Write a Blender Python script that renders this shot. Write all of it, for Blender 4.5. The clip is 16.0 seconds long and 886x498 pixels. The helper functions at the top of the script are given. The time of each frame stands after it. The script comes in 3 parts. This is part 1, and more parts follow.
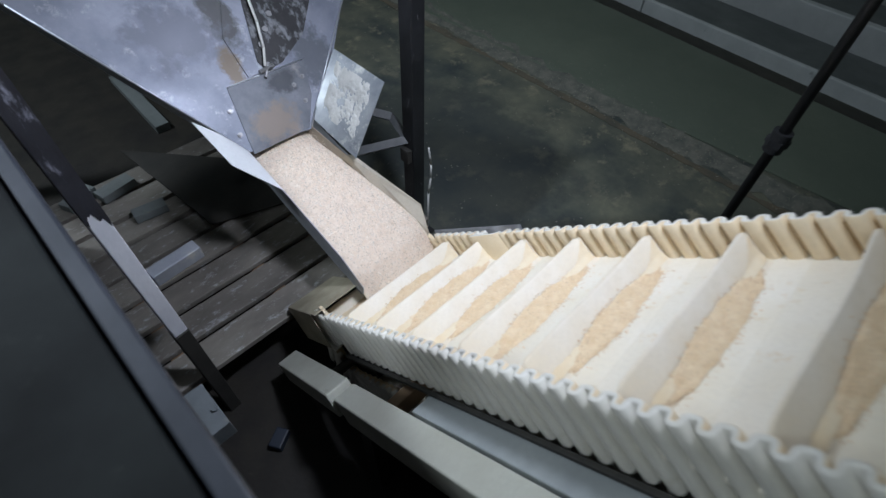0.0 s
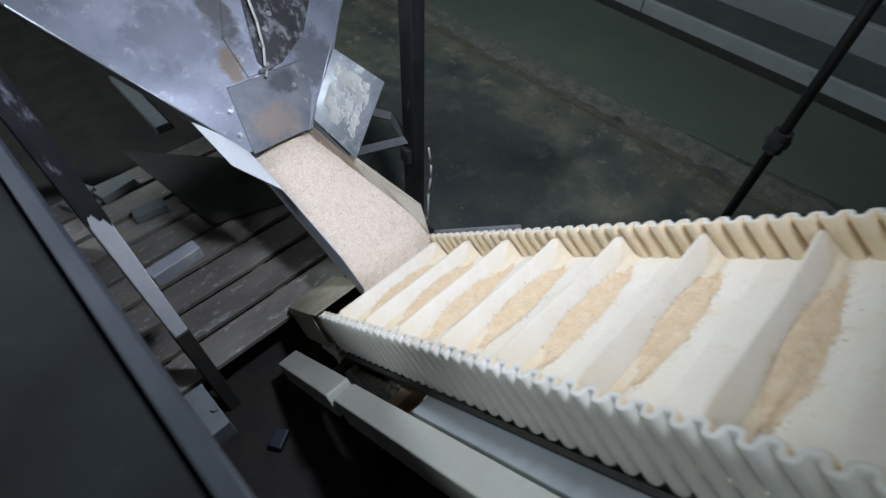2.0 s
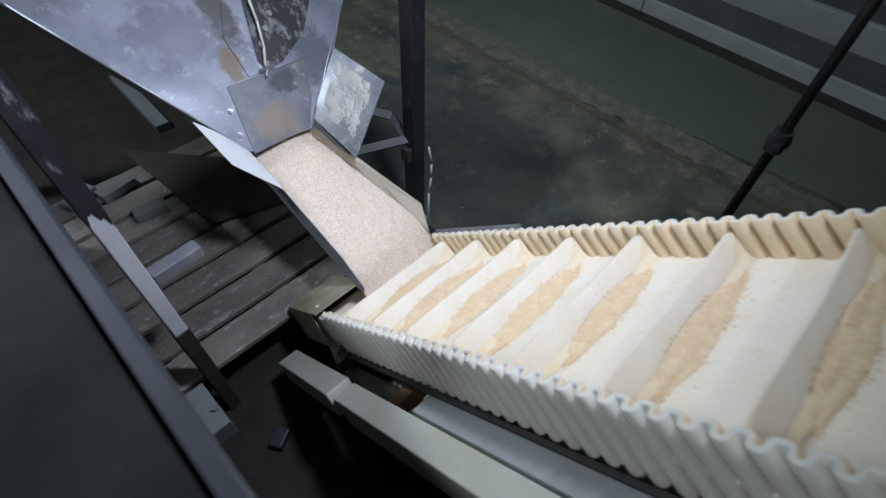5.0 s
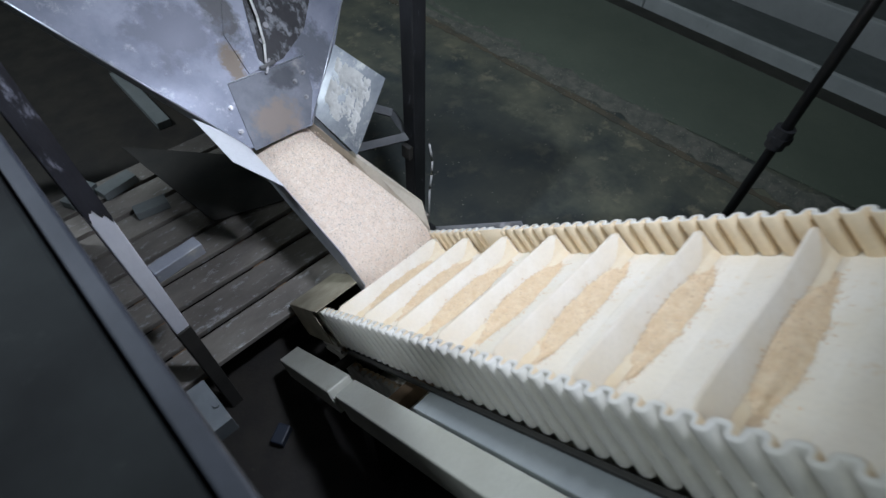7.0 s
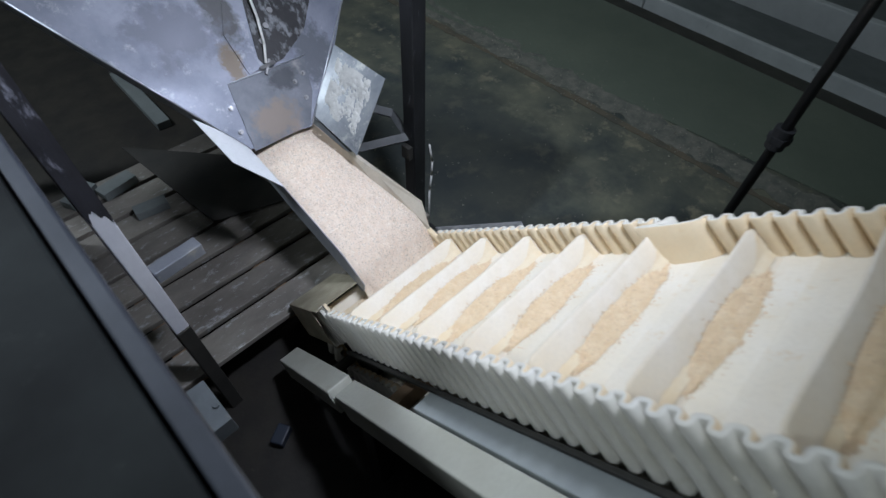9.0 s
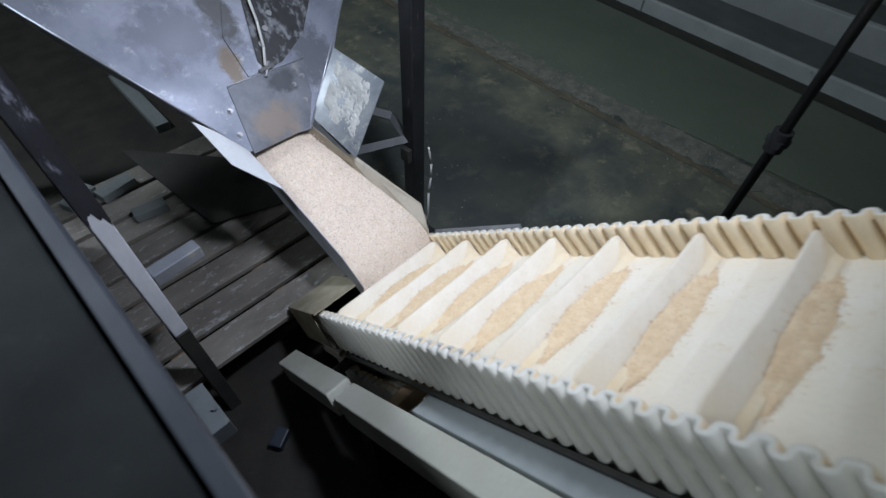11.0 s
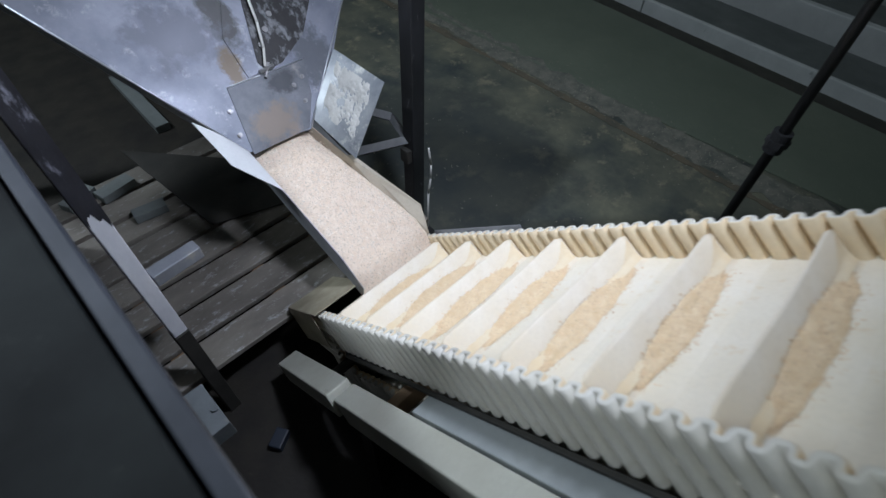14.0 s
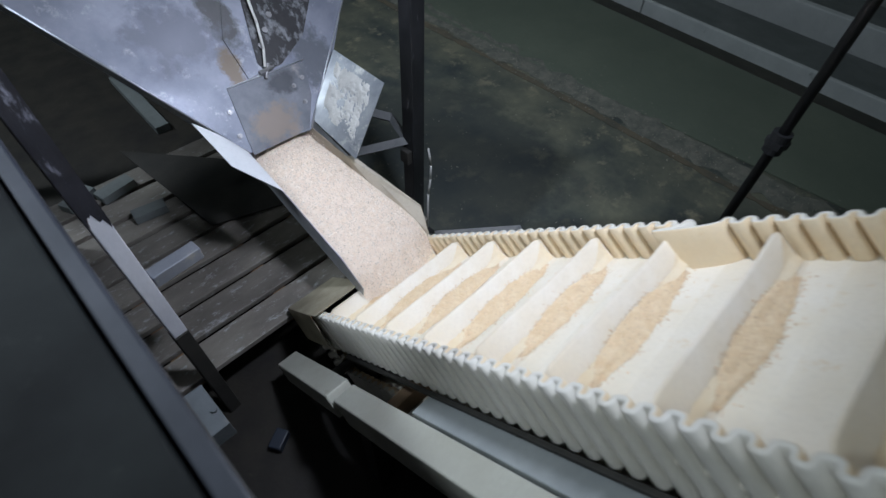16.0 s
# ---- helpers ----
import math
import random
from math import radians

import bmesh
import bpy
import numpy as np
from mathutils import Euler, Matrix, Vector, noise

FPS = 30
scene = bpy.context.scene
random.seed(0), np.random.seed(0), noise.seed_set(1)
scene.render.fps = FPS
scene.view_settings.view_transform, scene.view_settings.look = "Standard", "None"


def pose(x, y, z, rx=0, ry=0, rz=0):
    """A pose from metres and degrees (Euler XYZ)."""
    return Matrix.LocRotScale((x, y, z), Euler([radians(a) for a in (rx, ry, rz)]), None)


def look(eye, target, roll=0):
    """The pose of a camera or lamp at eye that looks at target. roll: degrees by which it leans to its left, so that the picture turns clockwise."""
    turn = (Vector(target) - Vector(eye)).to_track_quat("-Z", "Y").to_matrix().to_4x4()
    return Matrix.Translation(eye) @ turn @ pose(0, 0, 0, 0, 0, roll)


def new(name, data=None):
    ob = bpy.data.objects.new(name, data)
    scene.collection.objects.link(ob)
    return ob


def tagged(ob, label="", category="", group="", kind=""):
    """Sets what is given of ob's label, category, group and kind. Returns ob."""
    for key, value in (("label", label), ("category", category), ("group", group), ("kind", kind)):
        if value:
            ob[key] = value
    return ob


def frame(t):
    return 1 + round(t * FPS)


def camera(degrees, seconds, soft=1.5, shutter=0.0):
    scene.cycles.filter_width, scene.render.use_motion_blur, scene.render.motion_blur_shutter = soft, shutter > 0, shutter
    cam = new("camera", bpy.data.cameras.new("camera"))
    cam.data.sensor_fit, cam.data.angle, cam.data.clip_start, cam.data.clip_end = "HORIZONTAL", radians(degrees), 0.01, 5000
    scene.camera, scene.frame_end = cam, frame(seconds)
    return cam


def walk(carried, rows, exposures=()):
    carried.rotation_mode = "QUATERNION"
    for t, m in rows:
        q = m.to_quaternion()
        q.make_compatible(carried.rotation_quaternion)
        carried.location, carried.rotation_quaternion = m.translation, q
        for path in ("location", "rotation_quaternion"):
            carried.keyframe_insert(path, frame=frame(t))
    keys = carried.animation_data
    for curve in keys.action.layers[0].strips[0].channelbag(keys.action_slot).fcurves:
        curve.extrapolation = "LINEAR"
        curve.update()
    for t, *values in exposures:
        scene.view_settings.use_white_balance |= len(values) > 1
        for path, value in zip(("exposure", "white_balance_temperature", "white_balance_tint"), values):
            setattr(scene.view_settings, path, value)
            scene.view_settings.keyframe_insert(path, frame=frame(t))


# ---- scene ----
CAM_Z = 2.3
cam = camera(84.6, 16.0, soft=1.45, shutter=0.15)
cam.data.dof.use_dof = True
cam.data.dof.focus_distance = 2.1
cam.data.dof.aperture_fstop = 2.6
walk(cam, [
    (0.0, pose(0, 0, CAM_Z, 39.832, -1.837, -45.616)),
    (2.5, pose(0, 0, CAM_Z, 39.840, -1.837, -45.616)),
    (4.2, pose(0, 0, CAM_Z, 39.925, -1.837, -45.616)),
    (6.3, pose(0, 0, CAM_Z, 39.430, -1.735, -45.531)),
    (8.5, pose(0, 0, CAM_Z, 39.445, -1.740, -45.535)),
    (9.2, pose(0, 0, CAM_Z, 39.497, -1.745, -45.540)),
    (11.3, pose(0, 0, CAM_Z, 39.790, -1.835, -45.614)),
    (12.5, pose(0, 0, CAM_Z, 39.832, -1.837, -45.616)),
    (14.0, pose(0, 0, CAM_Z, 39.850, -1.840, -45.618)),
    (16.0, pose(0, 0, CAM_Z, 39.932, -1.850, -45.630)),
])

# ---- world, lamps, exposure ----
world = bpy.data.worlds.new("hall_air")
world.use_nodes = True
world.node_tree.nodes["Background"].inputs[0].default_value = (0.75, 0.9, 1.0, 1)
world.node_tree.nodes["Background"].inputs[1].default_value = 0.014
scene.world = world
scene.view_settings.exposure = 0.0


def area_lamp(name, eye, target, watts, sx, sy, colour):
    data = bpy.data.lights.new(name, "AREA")
    data.energy, data.shape, data.size, data.size_y, data.color = watts, "RECTANGLE", sx, sy, colour
    ob = new(name, data)
    ob.matrix_world = look(eye, target)
    return ob


KEY = (0.92, 0.40, 2.78)
LEFT = (-1.39, 4.08, 4.7)
area_lamp("floodlight_lamp", KEY, (0.82, 1.5, 0.75), 17.2, 0.22, 0.16, (0.79, 0.86, 1.03)).data.spread = radians(120)
# unseen fill lamp, added to brighten the floor and kerb on the right
RIGHT_FILL = (4.2, 2.2, 4.7)
area_lamp("unseen_ceiling_lamp", LEFT, (-1.39, 4.08, 0), 135, 0.30, 0.20, (0.79, 0.89, 1.0))
# unseen fill lamp, added to brighten the near sidewall and rail
BEHIND_FILL = (-1.6, -0.7, 4.7)
area_lamp("unseen_ceiling_lamp", BEHIND_FILL, (-1.6, -0.7, 0), 17, 0.36, 0.22, (0.80, 0.92, 0.97))
area_lamp("unseen_ceiling_lamp", RIGHT_FILL, (4.2, 2.2, 0), 14, 0.5, 0.3, (0.84, 0.93, 0.98))


# ---- materials ----
def material(name, c1, c2, rough=0.6, metal=0.0, scale=6.0, fine=60.0, bump=0.2, c3=None, spots=0.0,
             spot_scale=3.0, stretch=(1, 1, 1), rough_var=0.15, per_object=0.0, translucent=0.0, island=0.0):
    """Two scales of noise mix c1 and c2; c3 comes through in spots of their own shape."""
    m = bpy.data.materials.new(name)
    m.use_nodes = True
    nt = m.node_tree
    nd, ln = nt.nodes, nt.links
    bsdf = nd["Principled BSDF"]
    co = nd.new("ShaderNodeTexCoord")
    mp = nd.new("ShaderNodeMapping")
    mp.inputs["Scale"].default_value = stretch
    ln.new(co.outputs["Object"], mp.inputs["Vector"])
    vec = mp.outputs["Vector"]
    if per_object:
        info = nd.new("ShaderNodeObjectInfo")
        add = nd.new("ShaderNodeVectorMath")
        add.operation = "ADD"
        sc = nd.new("ShaderNodeMath")
        sc.operation = "MULTIPLY"
        sc.inputs[1].default_value = 37.0
        ln.new(info.outputs["Random"], sc.inputs[0])
        ln.new(vec, add.inputs[0])
        ln.new(sc.outputs[0], add.inputs[1])
        vec = add.outputs[0]

    def noise_node(s, detail, rough_=0.6):
        n = nd.new("ShaderNodeTexNoise")
        n.inputs["Scale"].default_value, n.inputs["Detail"].default_value = s, detail
        n.inputs["Roughness"].default_value = rough_
        ln.new(vec, n.inputs["Vector"])
        return n.outputs["Fac"]

    def ramp(fac, lo, hi):
        r = nd.new("ShaderNodeMapRange")
        r.inputs["From Min"].default_value, r.inputs["From Max"].default_value = lo, hi
        ln.new(fac, r.inputs["Value"])
        return r.outputs[0]

    def mix(fac, a, b):
        x = nd.new("ShaderNodeMix")
        x.data_type = "RGBA"
        ln.new(fac, x.inputs["Factor"])
        for sock, v in ((x.inputs[6], a), (x.inputs[7], b)):
            if isinstance(v, tuple):
                sock.default_value = (*v, 1)
            else:
                ln.new(v, sock)
        return x.outputs[2]

    big, small = noise_node(scale, 5), noise_node(fine, 4)
    col = mix(ramp(big, 0.33, 0.67), c1, c2)
    half = tuple((a + b) * 0.42 for a, b in zip(c1, c2))
    soft_ = nd.new("ShaderNodeMath")
    soft_.operation = "MULTIPLY"
    soft_.inputs[1].default_value = 0.35
    ln.new(ramp(small, 0.45, 0.75), soft_.inputs[0])
    col = mix(soft_.outputs[0], col, half)
    if c3 is not None:
        s3 = noise_node(spot_scale, 6, 0.7)
        col = mix(ramp(s3, 0.62 - spots, 0.74 - spots), col, c3)
    if per_object:
        hsv = nd.new("ShaderNodeHueSaturation")
        vr = nd.new("ShaderNodeMapRange")
        vr.inputs["To Min"].default_value, vr.inputs["To Max"].default_value = 1 - per_object, 1 + per_object
        ln.new(info.outputs["Random"], vr.inputs["Value"])
        ln.new(vr.outputs[0], hsv.inputs["Value"])
        ln.new(col, hsv.inputs["Color"])
        col = hsv.outputs[0]
    if island:
        geo = nd.new("ShaderNodeNewGeometry")
        hs = nd.new("ShaderNodeHueSaturation")
        vi = nd.new("ShaderNodeMapRange")
        vi.inputs["To Min"].default_value, vi.inputs["To Max"].default_value = 1 - island, 1 + island * 0.4
        ln.new(geo.outputs["Random Per Island"], vi.inputs["Value"])
        ln.new(vi.outputs[0], hs.inputs["Value"])
        ln.new(col, hs.inputs["Color"])
        col = hs.outputs[0]
    ln.new(col, bsdf.inputs["Base Color"])
    rr = nd.new("ShaderNodeMapRange")
    rr.inputs["To Min"].default_value, rr.inputs["To Max"].default_value = max(0.05, rough - rough_var), min(1, rough + rough_var)
    ln.new(big, rr.inputs["Value"])
    ln.new(rr.outputs[0], bsdf.inputs["Roughness"])
    bsdf.inputs["Metallic"].default_value = metal
    if translucent:
        bsdf.inputs["Subsurface Weight"].default_value = translucent
        bsdf.inputs["Subsurface Radius"].default_value = (0.02, 0.014, 0.008)
        bsdf.inputs["Subsurface Scale"].default_value = 1.0
    if bump:
        b = nd.new("ShaderNodeBump")
        b.inputs["Strength"].default_value, b.inputs["Distance"].default_value = bump, 0.004
        ln.new(small, b.inputs["Height"])
        ln.new(b.outputs[0], bsdf.inputs["Normal"])
    return m


def stain(m, at, size, colour, rag=0.9, scale=14.0, lo=0.35, hi=0.75, cover=0.9):
    """A ragged patch of that colour on the surface round a place of the object, for stains and a painted shadow."""
    nd, ln = m.node_tree.nodes, m.node_tree.links
    bsdf = nd["Principled BSDF"]
    old = bsdf.inputs["Base Color"].links[0].from_socket
    co = nd.new("ShaderNodeTexCoord")
    sub = nd.new("ShaderNodeVectorMath")
    sub.operation = "SUBTRACT"
    sub.inputs[1].default_value = at
    ln.new(co.outputs["Object"], sub.inputs[0])
    div = nd.new("ShaderNodeVectorMath")
    div.operation = "DIVIDE"
    div.inputs[1].default_value = size
    ln.new(sub.outputs[0], div.inputs[0])
    dist = nd.new("ShaderNodeVectorMath")
    dist.operation = "LENGTH"
    ln.new(div.outputs[0], dist.inputs[0])
    nz = nd.new("ShaderNodeTexNoise")
    nz.inputs["Scale"].default_value, nz.inputs["Detail"].default_value, nz.inputs["Roughness"].default_value = scale, 7, 0.68
    ln.new(co.outputs["Object"], nz.inputs["Vector"])
    mul = nd.new("ShaderNodeMath")
    mul.operation = "MULTIPLY_ADD"
    mul.inputs[1].default_value, mul.inputs[2].default_value = 2 * rag, 1.0 - rag
    ln.new(nz.outputs["Fac"], mul.inputs[0])
    dif = nd.new("ShaderNodeMath")
    dif.operation = "SUBTRACT"
    ln.new(mul.outputs[0], dif.inputs[0])
    ln.new(dist.outputs["Value"], dif.inputs[1])
    mr = nd.new("ShaderNodeMapRange")
    mr.inputs["From Min"].default_value, mr.inputs["From Max"].default_value = lo - 0.3, hi - 0.3
    mr.inputs["To Max"].default_value = cover
    ln.new(dif.outputs[0], mr.inputs["Value"])
    mx = nd.new("ShaderNodeMix")
    mx.data_type = "RGBA"
    ln.new(mr.outputs[0], mx.inputs["Factor"])
    ln.new(old, mx.inputs[6])
    mx.inputs[7].default_value = (*colour, 1)
    ln.new(mx.outputs[2], bsdf.inputs["Base Color"])


BELT = material("cream_belt_rubber", (0.87, 0.83, 0.74), (0.83, 0.77, 0.64), 0.5, 0, 5, 90, 0.08, (0.72, 0.56, 0.34), 0.02, 7)
WALL_RUBBER = material("sidewall_rubber", (0.84, 0.82, 0.76), (0.78, 0.75, 0.66), 0.55, 0, 8, 120, 0.08, (0.66, 0.62, 0.50), -0.02, 9)
WALL_INNER = material("tan_sidewall_rubber", (0.84, 0.72, 0.53), (0.80, 0.65, 0.44), 0.65, 0, 8, 120, 0.08, (0.74, 0.56, 0.33), 0.0, 9)
CLEAT_RUBBER = material("tan_cleat_rubber", (0.88, 0.82, 0.72), (0.83, 0.74, 0.59), 0.5, 0, 6, 90, 0.08, (0.70, 0.53, 0.32), 0.0, 7)
FILM = material("tan_dust_film", (0.82, 0.68, 0.47), (0.86, 0.77, 0.61), 0.85, 0, 9, 120, 0.15, (0.76, 0.58, 0.36), 0.0, 14)
CREASE = material("brown_crease_shade", (0.36, 0.22, 0.10), (0.46, 0.30, 0.15), 0.85, 0, 30, 200, 0.1)
GRAIN = material("pale_crushed_grain", (0.83, 0.68, 0.48), (0.74, 0.56, 0.35), 0.85, 0, 40, 260, 0.5, (0.86, 0.74, 0.57), 0.05, 120)
STREAM = material("pale_flowing_grain", (0.94, 0.82, 0.71), (0.86, 0.71, 0.58), 0.85, 0, 40, 260, 0.5, (0.97, 0.88, 0.79), 0.05, 120)
STREAM_CHIP = material("pale_flowing_chip", (0.99, 0.92, 0.84), (0.83, 0.68, 0.52), 0.8, 0, 60, 300, 0.2, island=0.36)
GRAIN_CHIP = material("pale_grain_chip", (0.85, 0.69, 0.50), (0.76, 0.57, 0.37), 0.8, 0, 60, 300, 0.2, island=0.20)
SHEET = material("galvanised_sheet", (0.58, 0.60, 0.66), (0.46, 0.48, 0.54), 0.42, 0.75, 7, 80, 0.08, (0.74, 0.75, 0.78), 0.0, 5)
SHEET_DUSTY = material("dusty_steel_sheet", (0.36, 0.38, 0.42), (0.27, 0.29, 0.33), 0.5, 0.4, 9, 90, 0.15, (0.46, 0.45, 0.42), 0.06, 10)
WHITE_SHEET = material("white_plastic_sheet", (0.82, 0.84, 0.88), (0.74, 0.76, 0.80), 0.45, 0, 5, 60, 0.05)
BLACK_STEEL = material("black_painted_steel", (0.008, 0.009, 0.010), (0.022, 0.023, 0.026), 0.5, 0.0, 9, 90, 0.25, (0.13, 0.135, 0.15), 0.015, 26, (1, 1, 0.3))
SCUFFED_BLACK = material("scuffed_black_paint", (0.012, 0.012, 0.016), (0.035, 0.036, 0.046), 0.45, 0.0, 12, 90, 0.2, (0.30, 0.31, 0.38), 0.07, 26, (1, 1, 0.28))
GREY_STEEL = material("grey_painted_steel", (0.21, 0.235, 0.25), (0.14, 0.16, 0.175), 0.5, 0.2, 6, 80, 0.12, (0.28, 0.28, 0.26), -0.03, 10)
PLATE_STEEL = material("smooth_grey_plate", (0.40, 0.43, 0.43), (0.31, 0.34, 0.345), 0.5, 0.1, 4, 60, 0.06, (0.50, 0.52, 0.52), -0.02, 6)
OLIVE_DUST = material("olive_dusty_steel", (0.42, 0.38, 0.28), (0.28, 0.25, 0.18), 0.8, 0, 8, 80, 0.2, (0.33, 0.29, 0.20), 0.0, 9)
PALE_STEEL = material("pale_painted_steel", (0.56, 0.57, 0.50), (0.46, 0.46, 0.39), 0.55, 0.05, 4, 80, 0.1, (0.36, 0.34, 0.27), 0.0, 9)
POST_STEEL = material("dusty_post_steel", (0.82, 0.84, 0.90), (0.66, 0.68, 0.75), 0.42, 0.1, 7, 90, 0.15, (0.06, 0.06, 0.07), -0.03, 8, (1, 1, 0.4))
WOOD = material("raw_brown_wood", (0.30, 0.20, 0.12), (0.20, 0.13, 0.08), 0.7, 0, 9, 90, 0.2, (0.36, 0.27, 0.18), 0.0, 12)
SLAT = material("brown_grey_slat", (0.27, 0.25, 0.22), (0.15, 0.135, 0.12), 0.45, 0.1, 6, 150, 0.3, (0.42, 0.43, 0.43), 0.06, 30, (0.5, 1, 1), per_object=0.2)
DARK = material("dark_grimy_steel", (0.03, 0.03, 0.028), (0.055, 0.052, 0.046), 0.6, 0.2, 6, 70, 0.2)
PANEL = material("green_grey_panel", (0.010, 0.015, 0.0155), (0.002, 0.0035, 0.0045), 0.8, 0, 3.5, 60, 0.1, (0.028, 0.036, 0.034), -0.01, 4)
STRIP = material("blue_grey_strip", (0.060, 0.068, 0.088), (0.034, 0.040, 0.052), 0.5, 0.1, 4, 60, 0.06, (0.09, 0.10, 0.12), 0.0, 5)
FLOOR = material("worn_concrete_floor", (0.23, 0.235, 0.17), (0.055, 0.072, 0.076), 0.62, 0, 1.9, 16, 0.4, (0.31, 0.295, 0.21), 0.07, 4.5)
# dark patch beside the chute: a painted cover shadow with damp, ragged edges
stain(FLOOR, (2.15, 1.95, 0), (0.85, 1.15, 1), (0.045, 0.056, 0.060), 0.5, 4.5, 0.3, 0.55, 0.72)
FLOOR_SMOOTH = material("green_coated_concrete", (0.19, 0.225, 0.175), (0.14, 0.175, 0.14), 0.5, 0, 0.7, 25, 0.1, (0.16, 0.17, 0.14), -0.06, 2)
STONE = material("pale_kerb_concrete", (0.62, 0.66, 0.67), (0.50, 0.54, 0.55), 0.7, 0, 3, 50, 0.2, (0.22, 0.25, 0.25), -0.03, 4)
STONE_DARK = material("grey_ledge_concrete", (0.17, 0.19, 0.19), (0.12, 0.14, 0.14), 0.7, 0, 3, 50, 0.2)
SLAT_STEEL = material("dark_dusty_steel", (0.10, 0.105, 0.11), (0.06, 0.065, 0.07), 0.6, 0.1, 8, 80, 0.15, (0.17, 0.17, 0.16), 0.0, 12)
SHADE_FLOOR = material("shade_dark_brown_floor", (0.026, 0.022, 0.016), (0.008, 0.007, 0.006), 0.6, 0, 4, 60, 0.3, (0.060, 0.052, 0.038), -0.02, 7)
DRAIN = material("dark_damp_drain", (0.055, 0.055, 0.045), (0.035, 0.036, 0.032), 0.7, 0, 4, 40, 0.2)
PLASTER = material("grey_wall_plaster", (0.30, 0.33, 0.32), (0.24, 0.27, 0.27), 0.8, 0, 1.5, 40, 0.2)
CABLE = material("white_cable_sheath", (0.75, 0.75, 0.73), (0.62, 0.62, 0.60), 0.45, 0, 8, 60, 0.05)
BOLT = material("zinc_bolt", (0.34, 0.34, 0.35), (0.24, 0.24, 0.25), 0.4, 0.6, 20, 90, 0.05)
BLACK_RUBBER = material("smeared_black_rubber", (0.008, 0.008, 0.010), (0.026, 0.026, 0.030), 0.5, 0, 9, 90, 0.3, (0.20, 0.21, 0.23), 0.10, 17, (1.2, 0.8, 0.6))
DUST = material("caked_pale_dust", (0.56, 0.56, 0.54), (0.40, 0.40, 0.39), 0.95, 0, 14, 140, 0.6)
GLINT_BLUE = material("dark_blue_glint", (0.015, 0.024, 0.04), (0.025, 0.035, 0.055), 0.5, 0, 8, 60, 0.1)
LENS = bpy.data.materials.new("lamp_glow")
LENS.use_nodes = True
LENS.node_tree.nodes["Principled BSDF"].inputs["Emission Color"].default_value = (0.9, 0.96, 1, 1)
LENS.node_tree.nodes["Principled BSDF"].inputs["Emission Strength"].default_value = 4.0


# ---- mesh helpers ----
def mesh_of(bm, mat, name="piece", smooth=False):
    me = bpy.data.meshes.new(name)
    bmesh.ops.recalc_face_normals(bm, faces=bm.faces)
    bm.to_mesh(me)
    bm.free()
    me.materials.append(mat)
    if smooth:
        for p in me.polygons:
            p.use_smooth = True
    return me


def part(name, bm, mat, parent=None, label="", smooth=False, m=None):
    ob = new(name, bm if isinstance(bm, bpy.types.Mesh) else mesh_of(bm, mat, name, smooth))
    if parent is not None:
        ob.parent = parent
    if m is not None:
        ob.matrix_basis = m
    if label:
        ob["label"] = label
    return ob


def box(bm, x0, x1, y0, y1, z0, z1, bevel=0.0, m=None):
    g = bmesh.ops.create_cube(bm, size=1.0)
    vs = g["verts"]
    for v in vs:
        v.co = Vector(((x0 + x1) / 2 + v.co.x * (x1 - x0), (y0 + y1) / 2 + v.co.y * (y1 - y0), (z0 + z1) / 2 + v.co.z * (z1 - z0)))
    if bevel:
        es = {e for v in vs for e in v.link_edges}
        r = bmesh.ops.bevel(bm, geom=list(es), offset=bevel, segments=2, affect="EDGES", profile=0.5)
        vs = list({v for f in r["faces"] for v in f.verts} | {v for v in vs if v.is_valid})
    if m is not None:
        bmesh.ops.transform(bm, matrix=m, verts=vs)
    return bm


def boxes(*args, bevel=0.0):
    bm = bmesh.new()
    for a in args:
        box(bm, *a, bevel=bevel)
    return bm


def rod(bm, a, b, r, n=12, r2=None):
    a, b = Vector(a), Vector(b)
    d = b - a
    m = Matrix.Translation((a + b) / 2) @ d.to_track_quat("Z", "Y").to_matrix().to_4x4()
    bmesh.ops.create_cone(bm, cap_ends=True, segments=n, radius1=r, radius2=r if r2 is None else r2, depth=d.length, matrix=m)
    return bm


def plate(bm, pts, thick):
    """A sheet of that thickness through a planar outline; it grows away from the outline's normal."""
    pts = [Vector(p) for p in pts]
    nrm = Vector((0, 0, 0))
    for i in range(len(pts)):
        a, b = pts[i], pts[(i + 1) % len(pts)]
        nrm += a.cross(b)
    nrm.normalize()
    top = [bm.verts.new(p) for p in pts]
    bot = [bm.verts.new(p - nrm * thick) for p in pts]
    bm.faces.new(top)
    bm.faces.new(bot[::-1])
    for i in range(len(pts)):
        j = (i + 1) % len(pts)
        bm.faces.new((top[i], bot[i], bot[j], top[j]))
    return bm


def grid(bm, nx, ny, fn, close=None):
    """A sheet of nx by ny cells; fn(u, v) gives the place."""
    rows = [[bm.verts.new(fn(i / nx, j / ny)) for i in range(nx + 1)] for j in range(ny + 1)]
    for j in range(ny):
        for i in range(nx):
            bm.faces.new((rows[j][i], rows[j][i + 1], rows[j + 1][i + 1], rows[j + 1][i]))
    return rows


